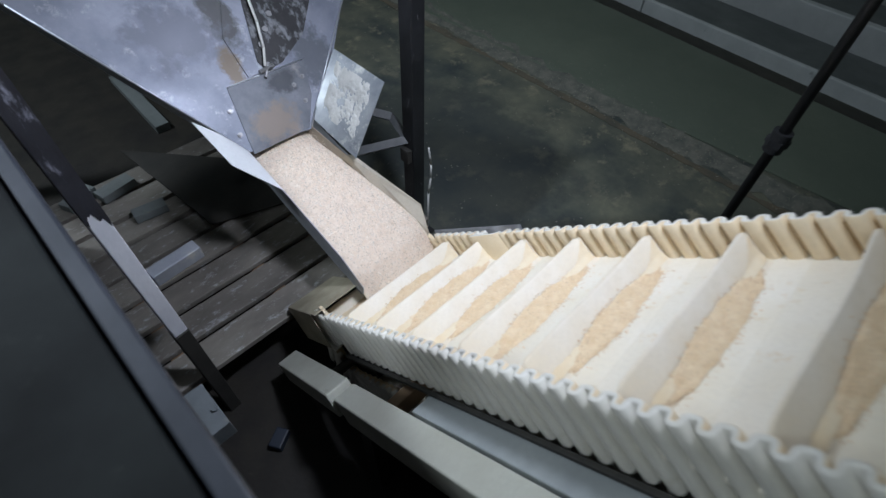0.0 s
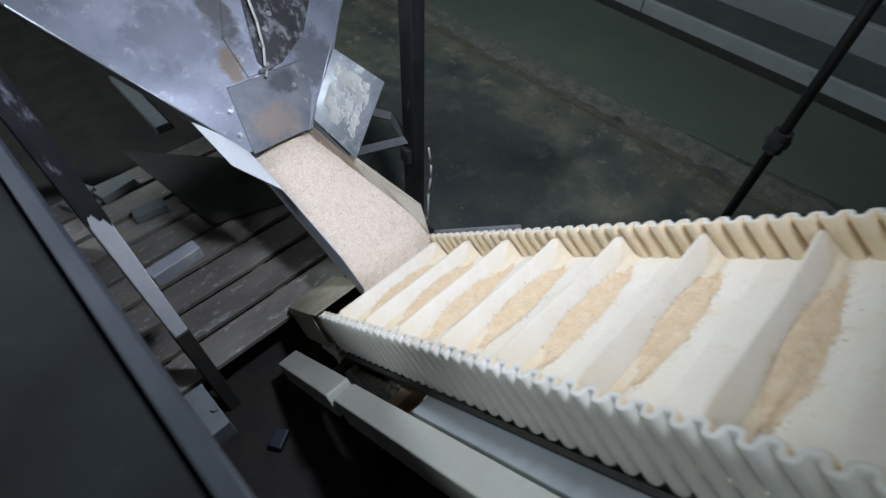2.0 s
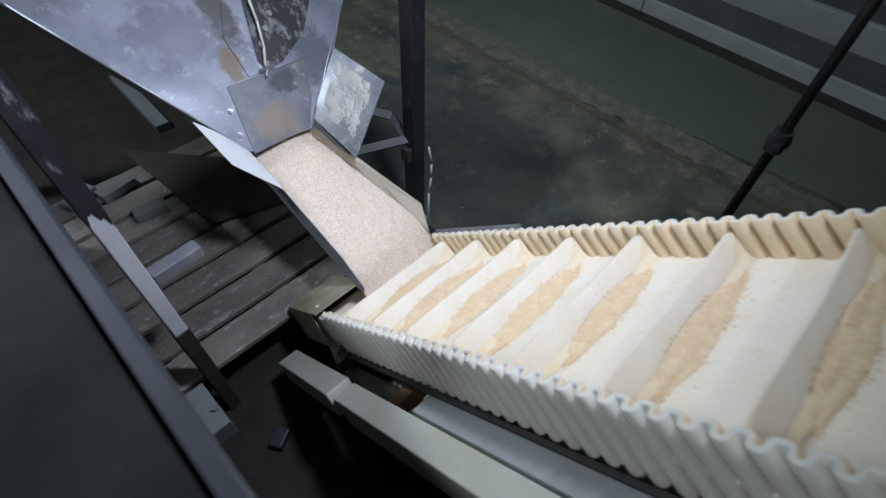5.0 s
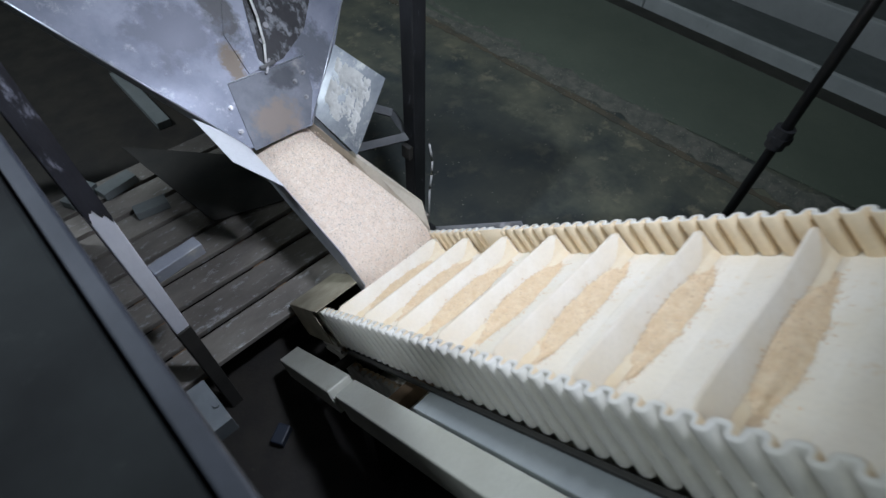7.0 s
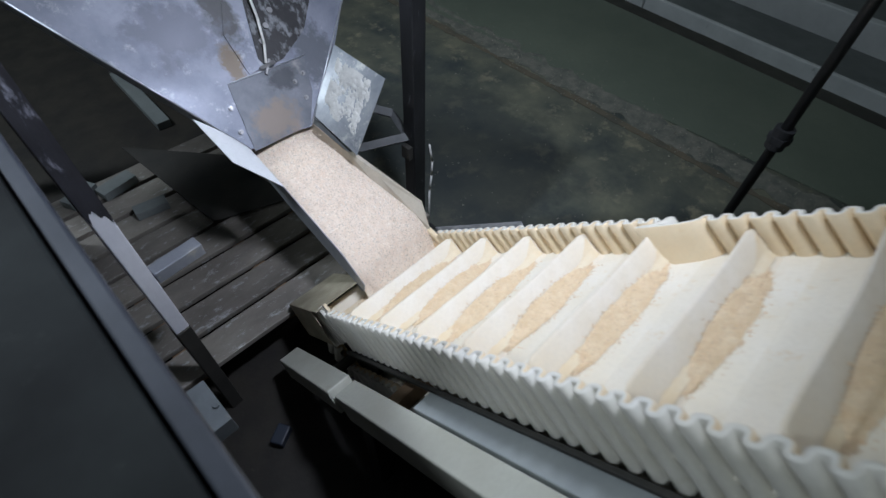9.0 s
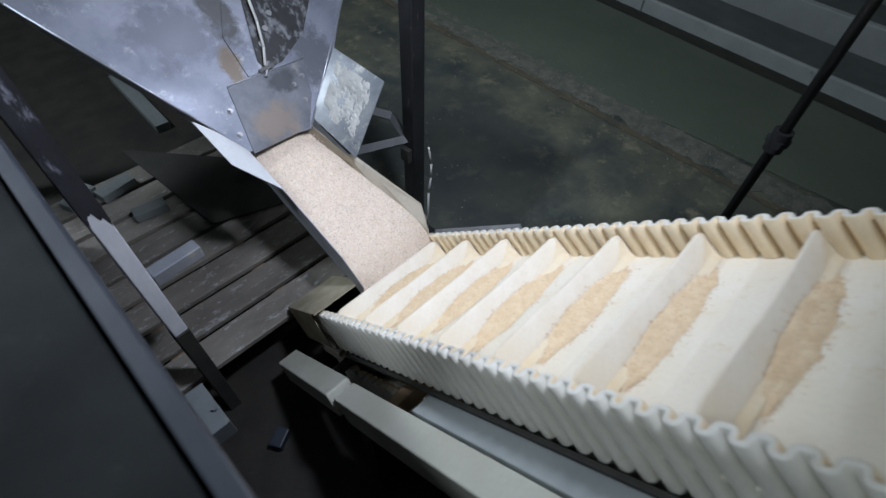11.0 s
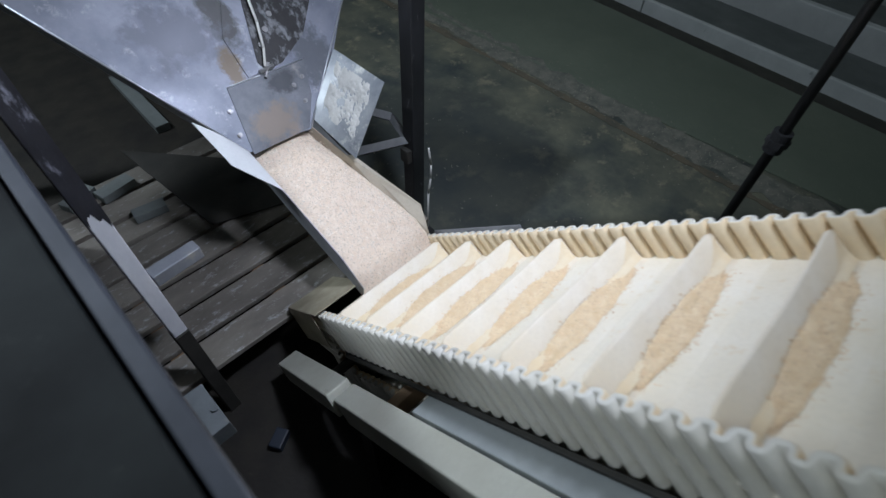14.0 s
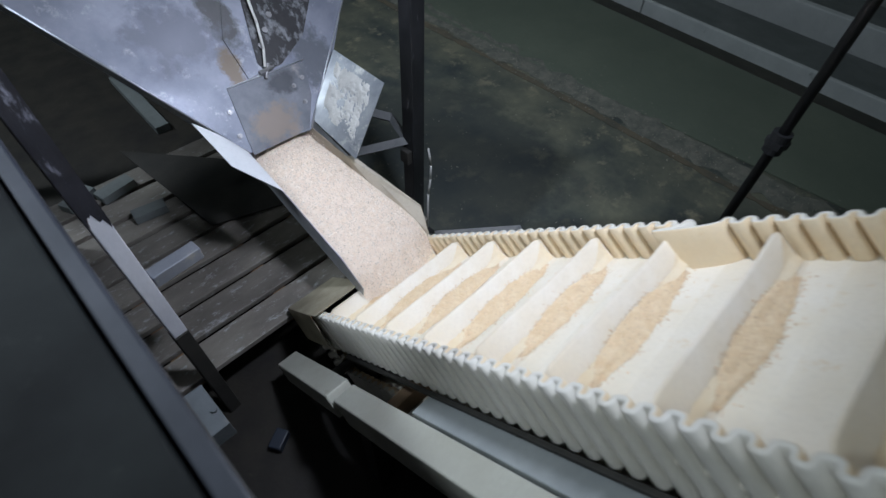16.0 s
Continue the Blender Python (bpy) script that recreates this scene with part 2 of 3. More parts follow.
def sheet(bm, nx, ny, fn, off):
    """A sheet of nx by ny cells with a back face at the offset off, closed round its rim."""
    off = Vector(off)
    top = grid(bm, nx, ny, fn)
    back = [[bm.verts.new(v.co + off) for v in row] for row in top]
    for j in range(ny):
        for i in range(nx):
            bm.faces.new((back[j][i], back[j + 1][i], back[j + 1][i + 1], back[j][i + 1]))
    rim = [(0, i) for i in range(nx)] + [(j, nx) for j in range(ny)] + [(ny, i) for i in range(nx, 0, -1)] + [(j, 0) for j in range(ny, 0, -1)]
    for k in range(len(rim)):
        (a, b_), (c, d) = rim[k], rim[(k + 1) % len(rim)]
        bm.faces.new((top[a][b_], back[a][b_], back[c][d], top[c][d]))
    return bm


def empty(name, m=None):
    ob = new(name)
    if m is not None:
        ob.matrix_world = m
    return ob


def chips(bm, places, size, rng):
    """Small flat irregular flakes at the given places (place, normal)."""
    for p, nrm in places:
        s = size * rng.uniform(0.6, 1.5)
        q = Vector(nrm).to_track_quat("Z", "Y").to_matrix() @ Euler((rng.uniform(-.7, .7), rng.uniform(-.7, .7), rng.uniform(0, 6.3))).to_matrix()
        a, b, c = s, s * rng.uniform(.4, .8), s * rng.uniform(.25, .45)
        vs = [bm.verts.new(Vector(p) + q @ Vector(k)) for k in ((a, 0, 0), (0, b, 0), (-a, 0, 0), (0, -b, 0), (0, 0, c), (0, 0, -c))]
        for i in range(4):
            bm.faces.new((vs[i], vs[(i + 1) % 4], vs[4]))
            bm.faces.new((vs[(i + 1) % 4], vs[i], vs[5]))


# ---- the hall ----
def hall():
    bm = bmesh.new()
    nx, ny = 90, 90
    grid(bm, nx, ny, lambda u, v: (-4 + 9.0 * u, -7.5 + 15.5 * v, 0.004 * noise.noise(Vector((u * 30, v * 40, 0)))))
    fl = part("floor", bm, FLOOR, smooth=True)
    tagged(fl, "worn dusty dark concrete floor with stains and a painted shadow", "floor", kind="structure")
    # the smoother strip beyond the painted line
    bm = boxes((3.62, 5.2, -7.5, 8, 0.002, 0.010))
    bmesh.ops.rotate(bm, cent=(3.6, 1.5, 0), matrix=Matrix.Rotation(radians(1.5), 3, "Z"), verts=bm.verts)
    tagged(part("pavement", bm, FLOOR_SMOOTH), "smooth green-grey coated concrete strip along the wall", "floor", kind="structure")
    # Near-black plate that paints in the shade below the conveyor and behind the platform.
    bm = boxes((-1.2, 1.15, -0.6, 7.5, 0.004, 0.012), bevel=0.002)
    tagged(part("greasy_floor", bm, SHADE_FLOOR), "greasy brown floor plate, blackened for the shade below the conveyor", "floor", kind="structure")
    t = Matrix.Translation((5.18, 1.2, 0)) @ Matrix.Rotation(radians(-6), 4, "Z")
    for name, a, mat, lab in (
        ("drain", (-0.20, -0.003, -8.6, 7, -0.03, 0.014), DRAIN, "dark dirty drain slot at the foot of the kerb"),
        ("kerb", (0.0, 0.05, -8.6, 0.925, -0.02, 0.15), STONE, "pale concrete kerb along the hall wall"),
        ("kerb", (0.0, 0.05, 0.935, 7, -0.02, 0.15), STONE, "pale concrete kerb along the hall wall"),
        ("ledge", (0.053, 0.62, -8.6, 7, -0.02, 0.146), STONE_DARK, "grey concrete ledge behind the kerb"),
        ("gutter", (0.623, 0.90, -8.6, 7, -0.02, 0.02), DARK, "dark gutter behind the ledge"),
        ("plinth", (0.903, 1.00, -8.6, 7, -0.02, 0.30), STONE, "pale concrete plinth below the wall"),
        ("upper_ledge", (1.003, 1.50, -8.6, 7, -0.02, 0.296), STONE_DARK, "grey concrete upper ledge at the wall"),
        ("wall_east", (1.503, 1.8, -9.0, 7.5, -0.02, 7.5), PLASTER, "plain grey plastered hall wall"),
    ):
        bm = boxes(a, bevel=0.012)
        ob = part(name, bm, mat, m=t)
        tagged(ob, lab, name.split("_")[0], kind="structure")
    for name, a in (("wall_north", (-4.2, 8.5, 8.0, 8.2, -0.02, 7.5)), ("wall_south", (-4.2, 8.5, -7.7, -7.5, -0.02, 7.5)), ("wall_west", (-4.2, -4.0, -7.5, 8, -0.02, 7.5))):
        tagged(part(name, boxes(a), PLASTER), "plain grey plastered hall wall", "wall", kind="structure")
    tagged(part("ceiling", boxes((-4.2, 8.5, -7.7, 8.2, 7.5, 7.7)), PLASTER), "plain grey hall ceiling", "ceiling", kind="structure")


hall()


def debris():
    """Pale crumbs and dust swept along the joint in the floor."""
    rng = random.Random(11)
    bm = bmesh.new()
    pl = []
    for _ in range(1800):
        y = rng.uniform(-1.5, 4.0)
        x = 3.50 + 0.03 * (y - 1) + rng.gauss(0, 0.13) + 0.08 * noise.noise(Vector((y * 2, 0, 0)))
        pl.append((Vector((x, y, 0.012)), (0, 0, 1)))
    for _ in range(700):
        pl.append((Vector((rng.uniform(1.4, 4.8), rng.uniform(-0.5, 4.0), 0.008)), (0, 0, 1)))
    chips(bm, pl, 0.006, rng)
    tagged(part("floor_debris", bm, DEBRIS), "pale crumbs and dust scattered along the floor joint", "debris", kind="stuff")


def dust_band(name, x0, half, z, mat, label, seed, rise=0.0):
    """A flat, ragged-edged streak along the floor joint."""
    bm = bmesh.new()

    def at(u, v):
        y = -2.0 + 7.5 * v
        e = half * (1 + 0.5 * noise.noise(Vector((y * 1.7, seed, 0))) + 0.7 * noise.noise(Vector((y * 6, seed, 1 if u > .5 else 4))) + 0.25 * noise.noise(Vector((y * 17, seed, 2 if u > .5 else 5))))
        e = max(e, 0.2 * half)
        return (x0 + 0.03 * (y - 1) + (2 * u - 1) * e + 0.008 * noise.noise(Vector((y * 1.5, seed, 9))), y, z + rise * u)

    sheet(bm, 1, 700, at, (0, 0, -0.004))
    tagged(part(name, bm, mat), label, "stain", kind="structure")


PALE_DUST = material("pale_floor_dust", (0.27, 0.27, 0.23), (0.13, 0.145, 0.13), 0.85, 0, 9, 45, 0.3, (0.36, 0.35, 0.28), 0.03, 11)
BROWN_DUST = material("brown_joint_dirt", (0.20, 0.165, 0.115), (0.11, 0.11, 0.09), 0.9, 0, 5, 60, 0.3)
dust_band("dust_streak", 3.50, 0.12, 0.0048, PALE_DUST, "pale dust streak along the floor joint", 2, 0.0068)
dust_band("dirt_line", 3.33, 0.032, 0.0062, BROWN_DUST, "thin brown dirt line along the floor joint", 6)
DEBRIS = material("pale_floor_crumbs", (0.44, 0.42, 0.35), (0.32, 0.31, 0.27), 0.9, 0, 20, 90, 0.2, island=0.5)
debris()

# ---- the conveyor ----
INCLINE = -41.066
PITCH = 0.246
COUNT = 74
RUN_Y0 = 8 * PITCH            # where the carrying run begins, down the slope
PULLEY = 0.15
RUN = (COUNT * PITCH - 2 * math.pi * PULLEY) / 2
TOP = -0.703                  # the belt's upper face, below the conveyor's own origin
WALL_H = 0.104
LEAN = 0.28                   # sidewalls and cleats lean down the slope
X_NEAR, X_FAR = 0.467, 1.088
BELT_M = pose(0, 0, CAM_Z, INCLINE)


def on_loop(q):
    """The pose on the belt's loop at q metres from the start of the carrying run."""
    q = q % (COUNT * PITCH)
    arc = math.pi * PULLEY
    y1 = RUN_Y0 - RUN
    if q < RUN:
        return pose(0, RUN_Y0 - q, TOP)
    if q < RUN + arc:
        a = (q - RUN) / PULLEY
        return pose(0, y1 - PULLEY * math.sin(a), TOP - PULLEY + PULLEY * math.cos(a), math.degrees(a))
    if q < 2 * RUN + arc:
        return pose(0, y1 + (q - RUN - arc), TOP - 2 * PULLEY, 180)
    a = (q - 2 * RUN - arc) / PULLEY
    return pose(0, RUN_Y0 + PULLEY * math.sin(a), TOP - PULLEY - PULLEY * math.cos(a), 180 + math.degrees(a))


FAULTS = {1: "curl", 55: "loop", 51: "fold", 31: "loop", 27: "fold", 21: "fold"}
# stretch of the pitch, reach inwards, slant down the slope, rise of the rim
FAULT_SHAPE = {"fold": (0.66, 0.995, 0.062, 0.080, 0.014), "curl": (0.48, 0.92, 0.045, 0.050, 0.010), "loop": (0.08, 0.36, 0.034, 0.034, 0.016)}


SKIRT = 0.075                 # how far the near sidewall hangs below the belt


def wall_mesh(x0, side, fault=""):
    """One pitch of corrugated sidewall: a thick wavy upright ribbon, tan on its inner face. fault: a crushed and folded
    stretch.
    """
    amp, half, n = 0.0118, 0.0066, 200
    pts, over = [], []
    for i in range(n + 1):
        s = i / n
        th = s * 10 * math.pi
        x = amp * math.tanh(1.3 * math.sin(th)) / math.tanh(1.3)
        y = (0.5 - s) * PITCH - 0.0019 * (math.cos(th) - 1) + 0.0028 * math.sin(2 * th)
        up = 0.0
        # a stretch pulled flat, its slack bulging inwards as one slanting lobe
        if fault:
            lo, hi, reach, slant, rise = FAULT_SHAPE[fault]
            if lo < s < hi:
                k = (s - lo) / (hi - lo)
                e = min(1.0, min(k, 1 - k) / 0.10)
                nose = math.sin(math.pi * k ** 0.72)
                lx = -reach * nose ** 0.8
                ly = (0.5 - lo) * PITCH - (hi - lo) * PITCH * (k - 0.10 * math.sin(2 * math.pi * k)) + slant * nose ** 1.6
                x, y = x * (1 - e) + lx * e, y * (1 - e) + ly * e
                up = rise * nose
        pts.append(Vector((x * (1 if side > 0 else -1), y, 0)))
        over.append(up)
    bm = bmesh.new()
    rows = []
    for i, p in enumerate(pts):
        a, b = pts[max(0, i - 1)], pts[min(n, i + 1)]
        d = (b - a).normalized()
        nn = Vector((-d.y, d.x, 0)) * half
        top = WALL_H + over[i]
        foot = 0.0 if side > 0 else -SKIRT
        prof = ((nn * 1.0, foot), (nn * 1.0, top * 0.5), (nn * 1.0, top - 0.003), (nn * 0.6, top), (nn * -0.6, top), (nn * -1.0, top - 0.003), (nn * -1.0, top * 0.5), (nn * -1.0, foot))
        rows.append([bm.verts.new((x0 + p.x + o.x, p.y + o.y + LEAN * (z - WALL_H), z)) for o, z in prof])
    inner = (4, 5, 6) if side > 0 else (0, 1, 2)
    for i in range(n):
        for j in range(7):
            f = bm.faces.new((rows[i][j], rows[i][j + 1], rows[i + 1][j + 1], rows[i + 1][j]))
            f.material_index = 1 if j in inner else 0
    me = mesh_of(bm, WALL_RUBBER, "sidewall", True)
    me.materials.append(WALL_INNER)
    return me


def cleat_mesh():
    """A thin upright rubber cleat that leans a little down the slope at its foot and is set between the sidewalls."""
    bm = bmesh.new()
    x0, x1 = X_NEAR + 0.026, X_FAR - 0.026
    prof = [(0.020, 0.0), (0.008, 0.010), (0.0045, 0.03), (0.0038, 0.086), (0.002, 0.090), (-0.002, 0.090), (-0.0038, 0.086), (-0.0045, 0.03), (-0.008, 0.010), (-0.020, 0.0)]
    n = 24

    def at(u, v):
        k = min(len(prof) - 1, int(round(v * (len(prof) - 1))))
        y, z = prof[k]
        x = x0 + (x1 - x0) * u
        cut = max(0.0, abs(u - 0.5) * 2 - 0.93) / 0.07
        z2 = z * (1 - 0.10 * cut)
        bow = 0.004 * math.sin(u * math.pi * 2 + 1) * z / 0.09
        return (x, y + bow + LEAN * (z2 - WALL_H), z2)

    rows = grid(bm, n, len(prof) - 1, at)
    bm.faces.new([r[0] for r in rows])
    bm.faces.new([r[-1] for r in rows][::-1])
    return mesh_of(bm, CLEAT_RUBBER, "cleat", True)


def film_mesh():
    """A ragged film of tan flour dust on the upper face of a cleat."""
    bm = bmesh.new()

    def at(u, v):
        x = X_NEAR + 0.034 + (X_FAR - X_NEAR - 0.068) * u
        top = 0.030 + 0.012 * noise.noise(Vector((u * 5, 3, 1))) + 0.006 * noise.noise(Vector((u * 23, 3, 4))) + 0.045 * max(0.0, (u - 0.80) / 0.20) ** 1.5
        z = 0.012 + (top - 0.012) * v
        bow = 0.004 * math.sin((x - X_NEAR - 0.026) / (X_FAR - X_NEAR - 0.052) * math.pi * 2 + 1) * z / 0.09
        return (x, -0.0062 - 0.5 * max(0.0, 0.03 - z) + bow + LEAN * (z - WALL_H), z)

    grid(bm, 60, 8, at)
    return mesh_of(bm, FILM, "dust_film", True)


def crease_mesh(x, side):
    """Brown bars that paint shade into the inner grooves of the sidewall."""
    bm = bmesh.new()
    for k in range(5):
        th = (k + (0.25 if side > 0 else 0.75)) / 5
        y = (0.5 - th) * PITCH
        sh = Matrix.Identity(4)
        sh[1][2], sh[1][3] = LEAN, y - LEAN * WALL_H + 0.0019
        box(bm, x - 0.002, x + 0.010, -0.0032, 0.0032, 0.004, 0.084, 0.001, sh)
    return mesh_of(bm, CREASE, "groove_dirt", True)


def base_mesh():
    bm = bmesh.new()
    box(bm, X_NEAR - 0.004, X_FAR + 0.045, -PITCH / 2, PITCH / 2 + 0.003, -0.010, 0.0)
    for v in bm.verts:
        if v.co.y > 0:
            v.co.z -= 0.0008
    return mesh_of(bm, BELT, "belt_base")


def heap_meshes(seed):
    """A lens-shaped heap of crushed grain that leans on the upper face of a cleat."""
    rng = random.Random(seed)
    x0, x1 = X_NEAR + 0.075 + rng.uniform(0, .03), X_FAR - 0.040 - rng.uniform(0, .02)
    skew = rng.uniform(-.08, .08)

    def prof(u):
        k = max(0.0, math.sin(math.pi * min(1, max(0, u + skew * math.sin(math.pi * u)))))
        return (k ** 0.8) * (1.12 - 0.30 * u)

    def at(u, v):
        k = prof(u)
        n1 = noise.noise(Vector((u * 9, v * 3, seed))) * 0.007 + noise.noise(Vector((u * 40, v * 10, seed))) * 0.003
        depth, high = 0.004 + 0.036 * k, 0.004 + 0.038 * k
        z = high * (1 - v) ** 0.85 + n1 * (1 - v) * k + 0.001
        y = -0.006 - LEAN * WALL_H - depth * v - n1 * v + LEAN * 0.8 * z
        return Vector((x0 + (x1 - x0) * u, y, max(z, -0.001)))

    bm = bmesh.new()
    grid(bm, 60, 14, at)
    heap = mesh_of(bm, GRAIN, "grain_heap", True)
    bm = bmesh.new()
    pl = []
    for _ in range(700):
        u, v = rng.uniform(.03, .97), rng.uniform(0, 1)
        pl.append((at(u, v), (0, -0.5, 0.85)))
    for _ in range(110):
        u = rng.uniform(.02, .98)
        p = at(u, 1.0)
        pl.append((Vector((p.x, p.y - rng.expovariate(150), 0.001)), (0, 0, 1)))
        p = at(u, 0.0)
        pl.append((p + Vector((0, 0.25, 0.9)) * rng.expovariate(300), (0, -1, 0.3)))
    chips(bm, pl, 0.0028, rng)
    return heap, mesh_of(bm, GRAIN_CHIP, "grain_chip")


conveyor = tagged(empty("belt_conveyor", BELT_M), "steep cream rubber belt conveyor with corrugated sidewalls and upright cleats", "conveyor")
BASE, CLEAT, FILM_MESH = base_mesh(), cleat_mesh(), film_mesh()
WALLS = {f: (wall_mesh(X_NEAR, -1), wall_mesh(X_FAR, 1, f)) for f in ("", "fold", "curl", "loop")}
CREASES = (crease_mesh(X_FAR, 1),)
HEAPS = [heap_meshes(s) for s in range(4)]
segments, heaps = [], []
for i in range(COUNT):
    seg = part("belt_segment", BASE, BELT, conveyor)
    part("cleat", CLEAT, BELT, seg)
    part("dust_film", FILM_MESH, None, seg, "film of tan dust on the cleat")
    f = FAULTS.get(i, "")
    part("near_sidewall", WALLS[""][0], None, seg)
    part("far_sidewall", WALLS[f][1], None, seg, {"fold": "crushed and folded sidewall stretch", "curl": "torn curling sidewall stretch", "loop": "sidewall stretch standing up in a loop"}.get(f, ""))
    part("groove_dirt", CREASES[0], None, seg)
    segments.append(seg)
    hm, cm = HEAPS[(i * 7) % 4]
    heap = tagged(part("grain_mound", hm, None), "small mound of pale crushed grain lying against a belt cleat", "grain", "mounds between the cleats")
    tagged(part("chip_layer", cm, None, heap), kind="stuff")
    heaps.append(heap)


def frame_parts():
    y0, y1 = RUN_Y0 - RUN - 0.1, RUN_Y0 + 0.05
    # side channels close under the belt
    for x, x2, ye, name in ((0.360, 0.441, 1.24, "near_side_channel"), (1.15, 1.205, y1 - 0.35, "far_side_channel")):
        zt = TOP - 0.034 if x > 1 else TOP - SKIRT - 0.008
        bm = boxes((x, x2, y0, ye, zt - 0.09, zt), bevel=0.003)
        part(name, bm, PLATE_STEEL, conveyor)
    part("edge_seal", boxes((0.428, 0.443, y0, 1.86, TOP - SKIRT - 0.006, TOP - SKIRT + 0.006), bevel=0.002), DARK, conveyor, "thin black rubber edge seal")
    part("cross_tie", boxes((0.357, 0.60, 1.43, 1.50, TOP - 0.20, TOP - 0.15), bevel=0.003), WOOD, conveyor, "dusty brown cross tie")
    part("bed_plate", boxes((0.495, 1.147, y0, y1 - 0.2, TOP - 0.05, TOP - 0.03)), GREY_STEEL, conveyor)
    # pale outer rail
    bm = boxes((0.262, 0.355, y0, 1.66, TOP - 0.21, TOP - 0.09), bevel=0.006)
    part("outer_rail", bm, PALE_STEEL, conveyor, "pale painted box rail")
    bm = boxes((0.250, 0.350, 1.672, 2.28, TOP - 0.17, TOP - 0.065), bevel=0.006)
    part("tail_bracket", bm, PALE_STEEL, conveyor, "dusty grey painted tail bracket")
    for y in (RUN_Y0, RUN_Y0 - RUN):
        bm = bmesh.new()
        rod(bm, (0.497, y, TOP - PULLEY), (1.15, y, TOP - PULLEY), PULLEY - 0.014, 32)
        rod(bm, (0.30, y, TOP - PULLEY), (1.24, y, TOP - PULLEY), 0.022, 16)
        part("pulley", bm, DARK, conveyor)
    part("return_cover", boxes((0.40, 1.17, y0, y1, TOP - 2 * PULLEY - 0.19, TOP - 2 * PULLEY - 0.18)), DARK, conveyor)
    # dusty hood over the tail pulley, beside the chute
    bm = boxes((0.432, 0.69, 1.945, 2.30, TOP + WALL_H + 0.010, TOP + WALL_H + 0.016), (0.428, 0.4315, 1.99, 2.30, TOP - 0.06, TOP + WALL_H + 0.016), bevel=0.001)
    part("tail_hood", bm, OLIVE_DUST, conveyor, "dusty olive-grey hood over the tail pulley")
    # far top guard strip near the feed
    bm = boxes((X_FAR + 0.035, X_FAR + 0.04, 1.36, 1.95, TOP + 0.03, TOP + WALL_H + 0.004))
    part("side_guard", bm, SHEET, conveyor, "thin bent steel side guard")


frame_parts()


def conveyor_legs():
    inv = BELT_M.inverted()
    for x in (0.30, 1.19):
        for y in (1.5, -0.2, -2.5, -5.0):
            top = BELT_M @ Vector((x, y, TOP - 0.17))
            bm = bmesh.new()
            box(bm, top.x - 0.035, top.x + 0.035, top.y - 0.035, top.y + 0.035, 0.0, top.z, 0.004)
            bmesh.ops.transform(bm, matrix=inv, verts=bm.verts)
            part("leg", bm, DARK, conveyor)


conveyor_legs()


# ---- the feed chute, its cover and the grain ----
SLOPE = 50.0


def cover_point(x, w, out=0.0):
    """A place on the chute's sloping cover: x across, w up the slope, out from its face."""
    c, s = math.cos(radians(SLOPE)), math.sin(radians(SLOPE))
    return Vector((x, 1.69 + w * c - out * s, 0.965 + w * s + out * c))


def outline(bm, pts, out, thick):
    return plate(bm, [cover_point(x, w, out) for x, w in pts], thick)


WING_STEEL = material("dusted_wing_steel", (0.34, 0.36, 0.38), (0.17, 0.19, 0.22), 0.42, 0.4, 7, 90, 0.2, (0.55, 0.55, 0.52), 0.07, 9)
GATE_STEEL = material("stained_gate_steel", (0.20, 0.21, 0.24), (0.10, 0.11, 0.13), 0.5, 0.3, 6, 90, 0.12, (0.28, 0.27, 0.27), 0.04, 9)
COVER_STEEL = material("dusty_cover_steel", (0.29, 0.308, 0.375), (0.17, 0.187, 0.24), 0.5, 0.3, 4.5, 40, 0.12, (0.41, 0.425, 0.48), 0.06, 13)

# brown feed stains on the gate and round its upper corner, grime beside the strip
stain(GATE_STEEL, (-0.01, 0.02, 1.02), (0.13, 0.09, 0.11), (0.225, 0.185, 0.155), 1.0, 18, 0.3, 0.75)
stain(GATE_STEEL, (0.10, 0.10, 1.13), (0.10, 0.06, 0.07), (0.055, 0.06, 0.07), 0.8, 16)
stain(COVER_STEEL, (-0.055, 0.20, 1.21), (0.05, 0.10, 0.12), (0.17, 0.13, 0.09), 0.9, 20)
stain(COVER_STEEL, (0.0, 0.33, 1.36), (0.07, 0.16, 0.19), (0.075, 0.075, 0.075), 0.9, 16)
stain(COVER_STEEL, (0.30, 0.13, 1.16), (0.12, 0.16, 0.19), (0.11, 0.12, 0.14), 1.0, 22)
stain(COVER_STEEL, (-0.20, 0.32, 1.35), (0.22, 0.14, 0.16), (0.15, 0.16, 0.20), 1.0, 11)
SIDE_DUST = material("dust_coated_side", (0.50, 0.45, 0.37), (0.40, 0.36, 0.30), 0.7, 0.1, 7, 90, 0.15, (0.33, 0.31, 0.28), 0.0, 12)


